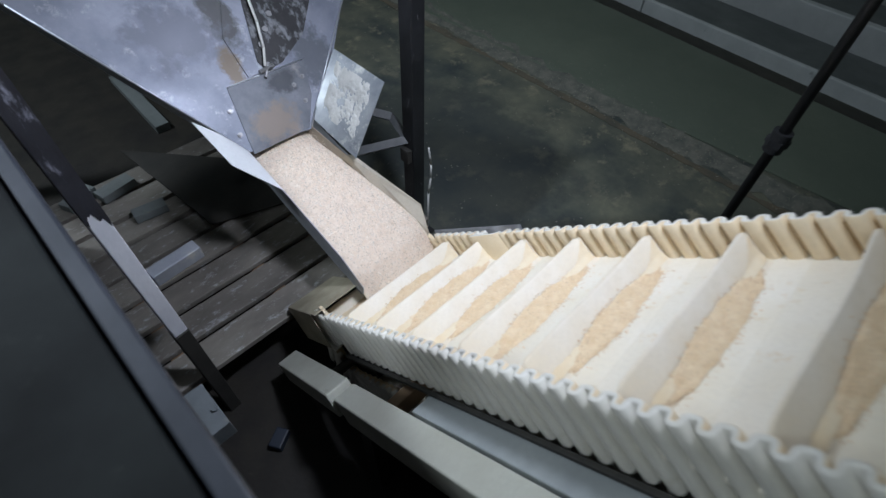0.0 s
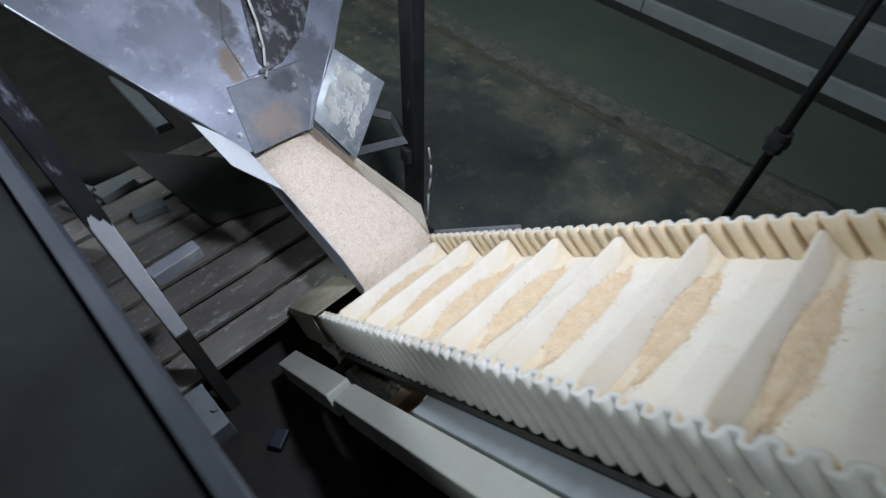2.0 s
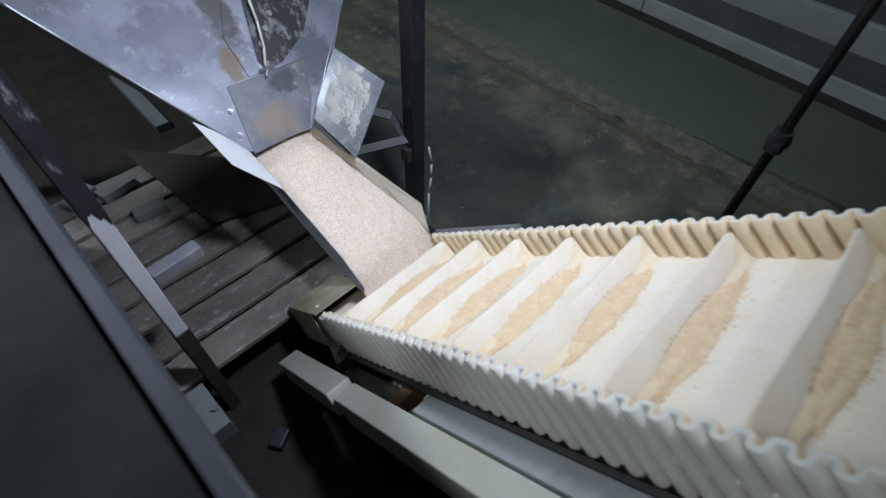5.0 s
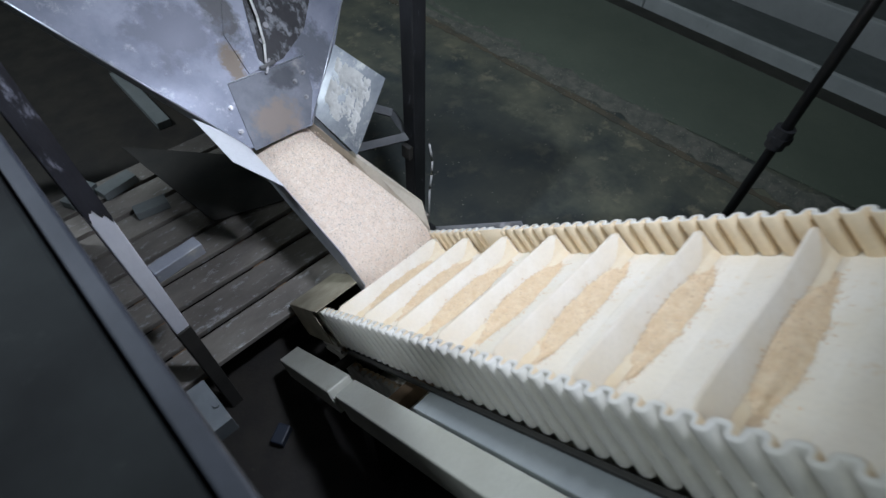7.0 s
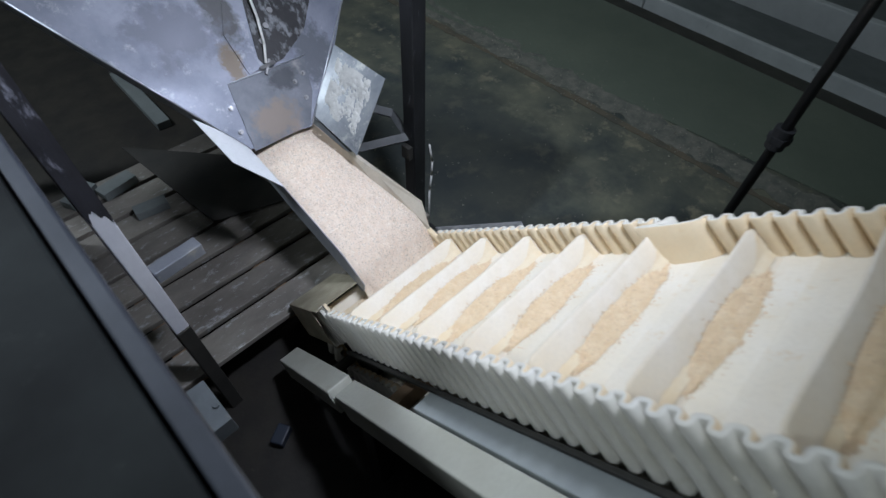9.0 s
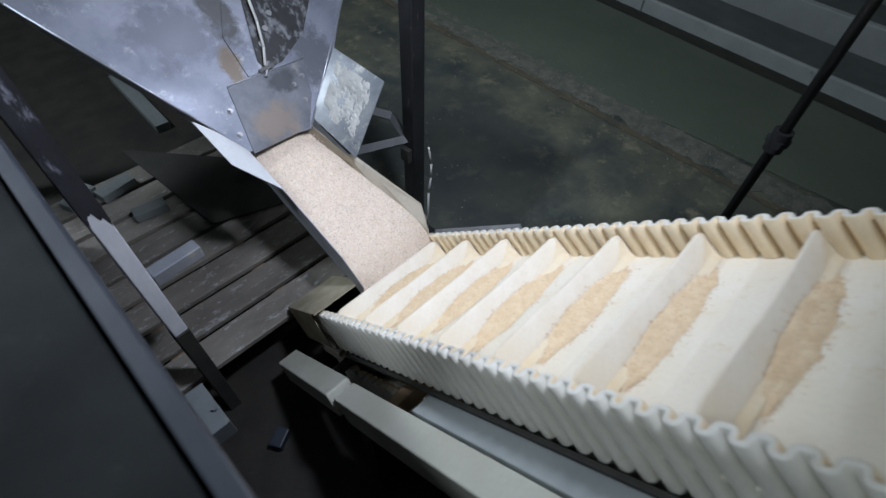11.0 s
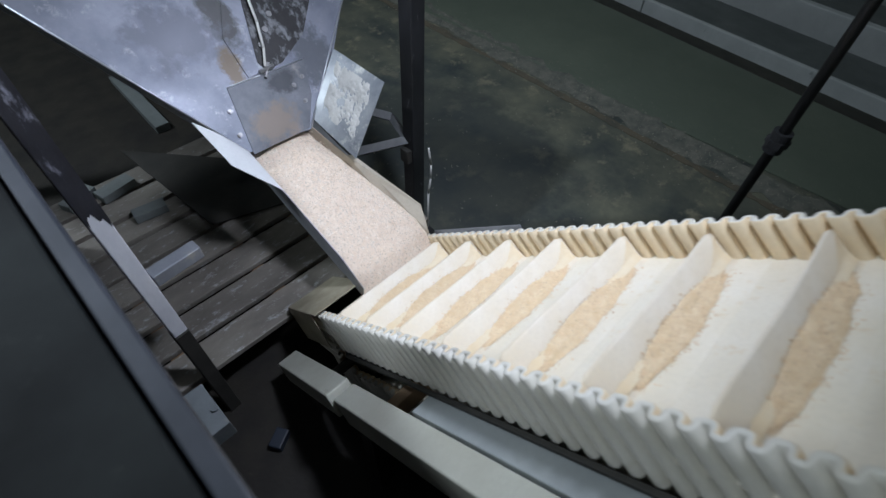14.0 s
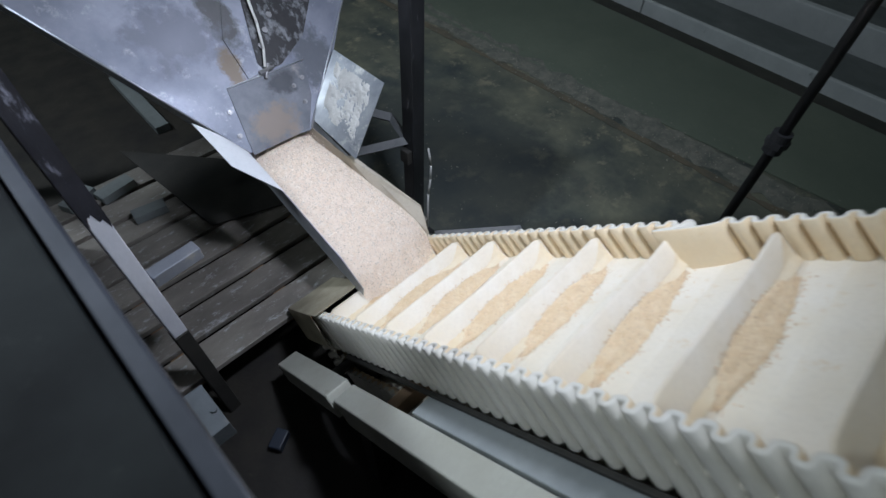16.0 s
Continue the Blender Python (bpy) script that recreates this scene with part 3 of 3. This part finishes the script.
def chute():
    th = tagged(empty("feed_chute", Matrix.Translation((0.8, 1.7, 0.0))), "dusty galvanised feed chute pouring pale grain onto the belt", "chute")
    inv = th.matrix_world.inverted()

    def add(name, bm, mat, label="", smooth=False, parent=None):
        bmesh.ops.transform(bm, matrix=inv, verts=bm.verts)
        return part(name, bm, mat, parent or th, label, smooth)

    V = Vector
    add("chute_floor", plate(bmesh.new(), [V((0.64, 1.95, 0.97)), V((0.645, 1.16, 0.62)), V((1.07, 1.16, 0.62)), V((0.98, 1.95, 0.97))], 0.004), SHEET)
    add("chute_lip", plate(bmesh.new(), [V((0.645, 1.158, 0.618)), V((0.655, 1.06, 0.53)), V((1.07, 1.06, 0.53)), V((1.07, 1.158, 0.618))], 0.004), SHEET)
    near = [V((0.634, 1.95, 1.00)), V((0.634, 1.74, 0.93)), V((0.636, 1.504, 0.866)), V((0.650, 1.157, 0.707)), V((0.656, 1.033, 0.603)), V((0.655, 1.04, 0.555)), V((0.643, 1.157, 0.615)), V((0.638, 1.5, 0.745)), V((0.636, 1.95, 0.945))]
    add("near_side", plate(bmesh.new(), near, 0.003), SHEET_DUSTY)
    far = [V((0.985, 1.52, 0.845)), V((1.01, 1.504, 0.84)), V((1.118, 1.165, 0.688)), V((1.080, 1.072, 0.602)), V((1.068, 1.08, 0.52)), V((0.985, 1.52, 0.72))]
    add("far_side", plate(bmesh.new(), far, 0.003), SIDE_DUST, "thin dusty steel side plate")
    far2 = [V((0.93, 1.75, 0.95)), V((0.985, 1.515, 0.845)), V((0.985, 1.515, 0.72)), V((0.93, 1.75, 0.83))]
    add("far_side", plate(bmesh.new(), far2, 0.003), SIDE_DUST)
    # white sheet bent out over the near side
    bm = bmesh.new()
    a, b_, c, d = V((0.482, 1.790, 1.127)), V((0.502, 1.587, 1.025)), V((0.622, 1.467, 0.898)), V((0.612, 1.670, 0.985))

    def bent(u, v):
        p = (a.lerp(b_, u * 1.0) if u < 1 else b_).lerp(d.lerp(c, u), v)
        return p + V((0, 0, 0.012 * math.sin(v * math.pi) * (1 - u)))

    sheet(bm, 8, 6, bent, (-0.0015, 0.001, -0.0025))
    add("apron", bm, WHITE_SHEET, "bent white plastic apron")
    # cover plate with its folded sides
    # The two upper corners lie unseen, set to throw a shadow on the floor.
    shape = [(0.622, -0.005), (0.917, -0.03), (1.213, 0.24), (1.372, 0.416), (1.54, 0.60), (-0.53, 3.30), (-0.95, 2.55), (-0.03, 1.08), (0.181, 0.744)]
    cover = add("cover_plate", outline(bmesh.new(), shape, 0.0, 0.004), COVER_STEEL, "large dusty steel cover plate")
    n = len(shape)
    for i, name in ((1, "cover_side"), (2, "cover_side"), (3, "cover_side"), (6, "cover_side"), (7, "cover_side"), (8, "cover_side")):
        (xa, wa), (xb, wb) = shape[i], shape[(i + 1) % n]
        k = 0.985
        ps = [cover_point(xa, wa, -0.005), cover_point(xb, wb, -0.005), cover_point(0.8 + (xb - 0.8) * k, wb, -0.09), cover_point(0.8 + (xa - 0.8) * k, wa, -0.09)]
        add(name, plate(bmesh.new(), ps, 0.003), SHEET_DUSTY)
    # bright folded hem along the near edge
    bm = bmesh.new()
    rod(bm, cover_point(0.622, -0.004, 0.002), cover_point(0.181, 0.744, 0.002), 0.004, 8)
    rod(bm, cover_point(0.181, 0.744, 0.002), cover_point(-0.03, 1.08, 0.002), 0.004, 8)
    add("hem", bm, SHEET, "bright folded edge", True)
    bm = bmesh.new()
    rod(bm, cover_point(0.925, -0.02, 0.004), cover_point(1.372, 0.416, 0.004), 0.004, 8)
    add("hem", bm, SHEET, "", True)
    # smeared black rubber panel with raised steel strips
    add("rubber_panel", outline(bmesh.new(), [(0.865, 0.262), (0.952, 0.268), (1.105, 0.343), (1.225, 0.475), (1.30, 0.66), (0.98, 0.76), (0.924, 0.547), (0.852, 0.305)], 0.008, 0.006), BLACK_RUBBER, "black rubber panel smeared with white dust")
    add("raised_strip", outline(bmesh.new(), [(0.782, 0.262), (0.863, 0.264), (0.848, 0.305), (0.921, 0.547), (0.975, 0.76), (0.91, 0.78), (0.84, 0.56), (0.772, 0.433)], 0.009, 0.008), COVER_STEEL)
    for k in range(3):
        bm = bmesh.new()
        rod(bm, cover_point(0.90 + 0.05 * k, 0.36 + 0.05 * k, 0.008), cover_point(0.90 + 0.05 * k, 0.36 + 0.05 * k, 0.020), 0.012, 16)
        add("knob", bm, BOLT)
    # gate
    gate = add("gate_plate", outline(bmesh.new(), [(0.68, 0.258), (0.634, -0.02), (0.912, -0.024), (1.000, 0.10), (1.045, 0.247)], 0.006, 0.003), GATE_STEEL, "brown-stained steel slide gate")
    bm = bmesh.new()
    rod(bm, cover_point(0.68, 0.258, 0.008), cover_point(1.045, 0.248, 0.008), 0.0025, 8)
    add("gate_edge", bm, SHEET, "", True)
    for x, w in ((0.640, 0.171), (0.624, 0.073), (1.000, 0.184), (0.958, 0.087), (0.946, 0.165)):
        bm = bmesh.new()
        rod(bm, cover_point(x, w, 0.0), cover_point(x, w, 0.011), 0.010, 16)
        rod(bm, cover_point(x, w, 0.011), cover_point(x, w, 0.018), 0.006, 6)
        add("bolt", bm, BOLT)
    bm = bmesh.new()
    rod(bm, cover_point(0.83, 0.262, 0.024), cover_point(0.90, 0.268, 0.024), 0.009, 8)
    rod(bm, cover_point(0.845, 0.235, 0.02), cover_point(0.885, 0.285, 0.026), 0.007, 8)
    add("latch", bm, BOLT, "small steel latch")
    # wing plate caked with dust
    a, b_, c, d = V((1.184, 1.802, 1.177)), V((1.177, 1.448, 1.169)), V((0.972, 1.43, 0.885)), V((0.950, 1.700, 0.972))
    bm = bmesh.new()
    sheet(bm, 12, 12, lambda u, v: a.lerp(b_, u).lerp(d.lerp(c, u), v), (0.002, 0, -0.0022))
    add("wing_plate", bm, WING_STEEL, "steel wing plate caked with pale dust")
    bm = bmesh.new()
    nn = (b_ - a).cross(d - a).normalized()
    if nn.z < 0:
        nn = -nn

    def caked(u, v):
        uu, vv = 0.03 + 0.93 * u, 0.03 + 0.90 * v
        p = a.lerp(b_, uu).lerp(d.lerp(c, uu), vv)
        e = min(u, 1 - u, v, 1 - v) * 5
        h = 0.008 * (0.45 - vv) - 0.004 * uu + noise.noise(V((uu * 3.5, vv * 3.5, 3))) * 0.014 + noise.noise(V((uu * 11, vv * 7, 15))) * 0.009 + noise.noise(V((uu * 34, vv * 30, 8))) * 0.009
        return p + nn * (min(0.006, h + 0.0052) if e > 1 else min(0.006, h + 0.0052) * e - 0.006 * (1 - e))

    grid(bm, 56, 56, caked)
    add("dust_crust", bm, DUST, "flaking crust of pale dust", True)
    # cable down to the latch
    cu = [cover_point(0.985, 0.80, 0.03), cover_point(0.945, 0.55, 0.034), cover_point(0.925, 0.44, 0.036), cover_point(0.895, 0.34, 0.034), cover_point(0.862, 0.275, 0.03)]
    bm = bmesh.new()
    for p, q in zip(cu, cu[1:]):
        rod(bm, p, q, 0.0055, 8)
    add("cable", bm, CABLE, "thin white cable", True)
    for x, y, z in ((0.95, 2.45, 1.20), (1.30, 2.30, 1.05), (-0.45, 3.60, 3.20), (-0.62, 3.30, 2.84)):
        bm = boxes((x - 0.04, x + 0.04, y - 0.04, y + 0.04, 0.0, z), bevel=0.004)
        add("leg", bm, DARK)
    return add


chute()

BED = ((1.80, 0.955), (1.69, 0.918), (1.50, 0.842), (1.157, 0.692), (1.085, 0.640), (1.035, 0.570), (0.985, 0.490))


def bed_z(y):
    for (ya, za), (yb, zb) in zip(BED, BED[1:]):
        if y >= yb:
            return za + (zb - za) * (y - ya) / (yb - ya)
    return BED[-1][1]


def bed_x(y):
    k = min(1, max(0, (1.69 - y) / 0.62))
    return 0.642 + 0.014 * k, 0.940 + min(0.148, 0.168 * k)


def grain_bed():
    def at(u, v):
        y = 1.80 - (1.80 - 0.985) * v
        xa, xb = bed_x(y)
        z = bed_z(y) - 0.030 * abs(2 * u - 1) ** 3 * (1.0 if u < .5 else 2.1) + 0.004 * noise.noise(Vector((u * 7, v * 12, 0))) + 0.002 * noise.noise(Vector((u * 60, v * 110, 2)))
        y -= 0.035 * math.sin(math.pi * u) * max(0, (v - 0.85) / 0.15) + 0.018 * noise.noise(Vector((u * 9, 0, 4))) * max(0, (v - 0.85) / 0.15)
        return Vector((xa + (xb - xa) * u, y, z))

    bm = bmesh.new()
    grid(bm, 70, 130, at)
    bed = tagged(part("grain_stream", bm, STREAM, None, "", True), "stream of pale crushed grain sliding down the steel chute", "grain", kind="stuff")
    rng = random.Random(5)
    bm = bmesh.new()
    pl = []
    for _ in range(10000):
        u, v = rng.random(), 0.1 + 0.9 * rng.random()
        pl.append((at(u, v), (0, -0.4, 0.9)))
    for _ in range(450):
        p = at(rng.random(), rng.uniform(0.86, 1.0))
        pl.append((p + Vector((0, -rng.expovariate(55), rng.uniform(-0.01, 0.012))), (0, -0.7, 0.7)))
    chips(bm, pl, 0.0034, rng)
    tagged(part("loose_grain", bm, STREAM_CHIP, bed), kind="stuff")


grain_bed()

# clumps of grain that slide down the chute, drop onto the belt and go round again beneath the bed
CLUMP_TIME = 0.8
clumps = []


def clump_meshes(seed):
    rng = random.Random(seed)
    bm = bmesh.new()
    pl = []
    for _ in range(520):
        x = rng.gauss(0, 0.085)
        if abs(x) < 0.128:
            pl.append((Vector((x, rng.uniform(-0.06, 0.06), rng.uniform(0.0, 0.004))), (0, 0, 1)))
    chips(bm, pl, 0.0027, rng)
    return mesh_of(bm, STREAM_CHIP, "grain_clump")


CLUMPS = [clump_meshes(50 + k) for k in range(3)]
for k in range(10):
    clumps.append(tagged(part("grain_clump", CLUMPS[k % 3], None), "loose clump of pale grain sliding down the chute", "grain", "clumps sliding down the chute", "stuff"))


def clump_pose(c):
    c = c % 1.0
    if c < 0.72:
        k = c / 0.72
        y = 1.74 - 0.70 * (0.75 * k + 0.25 * k * k)
        return pose(0.79 + 0.07 * k, y, bed_z(y) + 0.0006, 24 if y > 1.1 else 45)
    k = (c - 0.72) / 0.28
    y = 1.06 + 0.70 * k
    return pose(0.80, y, bed_z(y) - 0.045, 24)


# ---- posts, pipes and the floor beside the chute ----
def posts():
    p = tagged(empty("steel_post", Matrix.Translation((1.404, 1.517, 0))), "dark square steel post standing behind the chute", "post")
    part("shaft", boxes((-0.04, 0.04, -0.04, 0.04, 0, 7.5), bevel=0.004), BLACK_STEEL, p)
    part("base_plate", boxes((-0.09, 0.09, -0.09, 0.09, 0, 0.012), bevel=0.003), BLACK_STEEL, p)
    bm = bmesh.new()
    ps = [Vector((0.055, -0.055, 0.66)), Vector((0.072, -0.06, 0.54)), Vector((0.070, -0.06, 0.44)), Vector((0.058, -0.056, 0.33)), Vector((0.054, -0.056, 0.05))]
    for a, b_ in zip(ps, ps[1:]):
        rod(bm, a, b_, 0.006, 8)
    part("cable", bm, CABLE, p, "thin pale cable", True)
    part("clip", boxes((-0.07, -0.04, -0.03, 0.03, 0.60, 0.68), bevel=0.004), DARK, p)
    # bracing frame between the post and the chute
    q = tagged(empty("bracing_frame", Matrix.Translation((1.25, 1.72, 0))), "small grey steel bracing frame beside the chute", "frame")
    for name, a, b_, r in (("rail", (0.13, -0.18, 0.71), (-0.22, 0.03, 0.66), 0.022), ("rail", (0.14, -0.05, 0.78), (-0.06, 0.22, 0.84), 0.022), ("brace", (0.13, -0.18, 0.71), (0.14, -0.05, 0.78), 0.018),
                           ("leg", (-0.20, 0.03, 0.67), (-0.20, 0.03, 0.0), 0.022), ("leg", (-0.06, 0.22, 0.84), (-0.06, 0.22, 0.0), 0.022)):
        bm = bmesh.new()
        rod(bm, a, b_, r * 1.3, 4)
        part(name, bm, SLAT_STEEL, q)
    r = tagged(empty("steel_pipe", Matrix.Translation((1.5, 0.086, 0))), "thin black vertical steel pipe with a threaded joint", "pipe")
    bm = bmesh.new()
    rod(bm, (0, 0, 0), (0, 0, 7.5), 0.0148, 18)
    part("tube", bm, BLACK_STEEL, r, "", True)
    bm = bmesh.new()
    rod(bm, (0, 0, 1.425), (0, 0, 1.49), 0.027, 18)
    rod(bm, (0, 0, 1.445), (0, 0, 1.465), 0.032, 6)
    rod(bm, (0.02, -0.02, 1.44), (0.045, -0.02, 1.44), 0.012, 10)
    part("joint", bm, BLACK_STEEL, r, "threaded pipe joint")
    # post beside the slatted platform: black above, bare metal below
    s = tagged(empty("machine_post", pose(0.010, 1.306, 0, 0, 0, 5)), "square steel post, black paint above and bare metal below", "post")
    part("bare_shaft", boxes((-0.026, 0.026, -0.026, 0.026, 0.70, 1.42), bevel=0.004), POST_STEEL, s, "scuffed bare metal shaft")
    bm, h, m_ = bmesh.new(), 0.0272, 12
    ring = [(-h + 2 * h * k / m_, -h) for k in range(m_)] + [(h, -h + 2 * h * k / m_) for k in range(m_)] + [(h - 2 * h * k / m_, h) for k in range(m_)] + [(-h, h - 2 * h * k / m_) for k in range(m_)]
    low = [bm.verts.new((x, y, 1.31 + 0.05 * noise.noise(Vector((x * 30, y * 30, 2))) + 0.03 * noise.noise(Vector((x * 110, y * 110, 6))))) for x, y in ring]
    top = [bm.verts.new((x, y, 2.15)) for x, y in ring]
    for k in range(len(ring)):
        k2 = (k + 1) % len(ring)
        bm.faces.new((low[k], low[k2], top[k2], top[k]))
    bm.faces.new(top)
    part("painted_shaft", bm, SCUFFED_BLACK, s, "black painted shaft with pale scuffs")
    part("foot", boxes((-0.028, 0.028, -0.028, 0.028, 0.0, 0.697), bevel=0.004), DARK, s, "grimy dark lower shaft")
    part("side_arm", boxes((0.029, 0.20, -0.026, 0.026, 0.965, 1.015), bevel=0.004), SHEET_DUSTY, s, "short bare metal arm")


posts()


def platform():
    p = tagged(empty("slatted_platform", Matrix.Translation((0.5, 2.0, 0))), "low platform of worn brown-grey slats with dark gaps", "platform")
    edges = [1.326, 1.517, 1.707, 1.905, 2.10, 2.295, 2.49, 2.685, 2.88]
    bm = boxes((-0.72, 0.85, -0.0815, 0.0815, 0.268, 0.30), bevel=0.004)
    slat = mesh_of(bm, SLAT, "slat")
    rng = random.Random(3)
    for a, b_ in zip(edges, edges[1:]):
        ob = part("slat", slat, None, p, m=pose(rng.uniform(-.01, .01), (a + b_) / 2 - 2.0, rng.uniform(-0.003, 0.003), 0, 0, rng.uniform(-.3, .3)))
    for x in (-0.55, -0.02, 0.33, 0.80):
        part("stringer", boxes((x - 0.035, x + 0.035, -0.50, 0.86, 0.0, 0.262), bevel=0.004), WOOD, p)


platform()


def parapet():
    p = tagged(empty("machine_housing", Matrix.Translation((-0.7, 0.6, 0))), "green-grey painted machine housing with a blue-grey edge strip", "housing")
    part("body", boxes((-0.9, 0.55, -1.6, 1.9, 0.0, 1.655), (0.5, 0.655, -1.6, 1.9, 1.56, 1.652), bevel=0.01), DARK, p)
    part("top_panel", boxes((-0.95, 0.624, -1.65, 1.95, 1.66, 1.70), bevel=0.006), PANEL, p)
    part("edge_strip", boxes((0.630, 0.662, -1.65, 1.95, 1.655, 1.694), bevel=0.005), STRIP, p, "blue-grey painted edge strip")
    bm = boxes((0.54, 0.672, 0.14, 0.155, 0.86, 0.93), (0.60, 0.672, 0.14, 0.30, 0.925, 0.935), bevel=0.002)
    rod(bm, (0.660, 0.20, 0.93), (0.660, 0.20, 0.945), 0.008, 8)
    part("bracket", bm, GREY_STEEL, p, "small grey drilled steel bracket")


parapet()


def clutter():
    for x, y, s, rz in ((0.20, 2.72, 0.10, 12), (0.26, 2.42, 0.085, -8), (0.02, 2.78, 0.09, 25)):
        bm = boxes((-s, s, -s * 0.45, s * 0.45, 0, 0.05), bevel=0.004)
        tagged(part("offcut_block", bm, STONE_DARK, m=pose(x, y, 0.304, 0, 0, rz)), "pale dusty offcut block lying on the slats", "block", "offcuts on the platform")
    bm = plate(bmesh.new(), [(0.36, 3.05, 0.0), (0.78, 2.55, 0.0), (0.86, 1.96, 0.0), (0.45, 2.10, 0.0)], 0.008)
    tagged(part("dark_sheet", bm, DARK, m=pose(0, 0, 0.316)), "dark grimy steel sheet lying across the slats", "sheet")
    bm = boxes((-0.45, 0.45, -0.05, 0.05, 0, 0.06), bevel=0.004)
    tagged(part("loose_beam", bm, STONE_DARK, m=pose(0.76, 3.97, 0.012, 0, 0, 88)), "dusty steel beam lying on the floor behind the platform", "beam")
    # Small blue block, added in place of a faint blue glint.
    bm = boxes((-0.045, 0.045, -0.03, 0.03, 0, 0.05), bevel=0.006)
    tagged(part("blue_tub", bm, GLINT_BLUE, m=pose(0.07, 1.0, 0.012, 0, 0, 30)), "small dark blue block imitating a faint glint on the floor", "tub")


clutter()


# Unseen fixtures; two of the three only house the added fill lamps.
def unseen_ceiling_light(at):
    g = tagged(empty("unseen_ceiling_light", Matrix.Translation((at[0], at[1], at[2] + 0.03))), "flat unseen hanging light with a glowing diffuser", "lamp", "ceiling lights")
    part("housing", boxes((-0.28, 0.28, -0.18, 0.18, 0.005, 0.27), bevel=0.006), GREY_STEEL, g)
    bm = bmesh.new()
    rod(bm, (0, 0, 0.26), (0, 0, 7.5 - at[2] - 0.03), 0.012, 10)
    part("hanger", bm, GREY_STEEL, g)
    part("diffuser", boxes((-0.26, 0.26, -0.16, 0.16, -0.006, 0.002)), LENS, g, "glowing diffuser")


def lamps():
    f = tagged(empty("floodlight", look(KEY, (0.82, 1.5, 0.75)) @ pose(0, 0, 0.06)), "square white floodlight hanging over the chute", "lamp")
    part("housing", boxes((-0.19, 0.19, -0.15, 0.15, 0.0, 0.05), bevel=0.006), GREY_STEEL, f)
    part("lens", boxes((-0.16, 0.16, -0.12, 0.12, -0.008, -0.002)), LENS, f, "glowing glass lens")
    for at in (LEFT, BEHIND_FILL, RIGHT_FILL):
        unseen_ceiling_light(at)
    bm = bmesh.new()
    rod(bm, (KEY[0], KEY[1], KEY[2] + 0.08), (KEY[0], KEY[1], 7.5), 0.012, 10)
    bmesh.ops.transform(bm, matrix=f.matrix_world.inverted(), verts=bm.verts)
    part("hanger", bm, BLACK_STEEL, f)


lamps()


def motions():
    rows_t = [k / 10 for k in range(161)]

    def travel(t):
        for (ta, da), (tb, db) in zip(DRIVE, DRIVE[1:]):
            if t <= tb:
                return da + (db - da) * (t - ta) / (tb - ta)
        return DRIVE[-1][1]

    for i in range(COUNT):
        rows = [(t, on_loop((i + travel(t)) * PITCH)) for t in rows_t]
        walk(segments[i], rows)
        walk(heaps[i], [(t, BELT_M @ m) for t, m in rows])
    for i, clump in enumerate(clumps):
        walk(clump, [(t, clump_pose(t / CLUMP_TIME + i / len(clumps))) for t in rows_t])


# belt travel in cleat pitches at each half second
DRIVE = [
    (0.0, 0.74), (0.5, 4.06), (1.0, 7.06), (1.5, 10.33), (2.0, 13.37), (2.5, 16.67), (3.0, 19.72), (3.5, 23.0), (4.0, 26.32),
    (6.5, 42.06), (7.0, 45.3), (7.5, 48.31), (8.0, 51.59), (8.5, 54.67), (9.0, 57.80), (11.5, 73.46), (12.0, 76.75), (12.5, 79.80),
    (13.0, 83.10), (13.5, 86.14), (14.0, 89.42), (14.5, 92.43), (15.0, 95.79), (15.5, 98.74), (16.0, 102.03)]

motions()
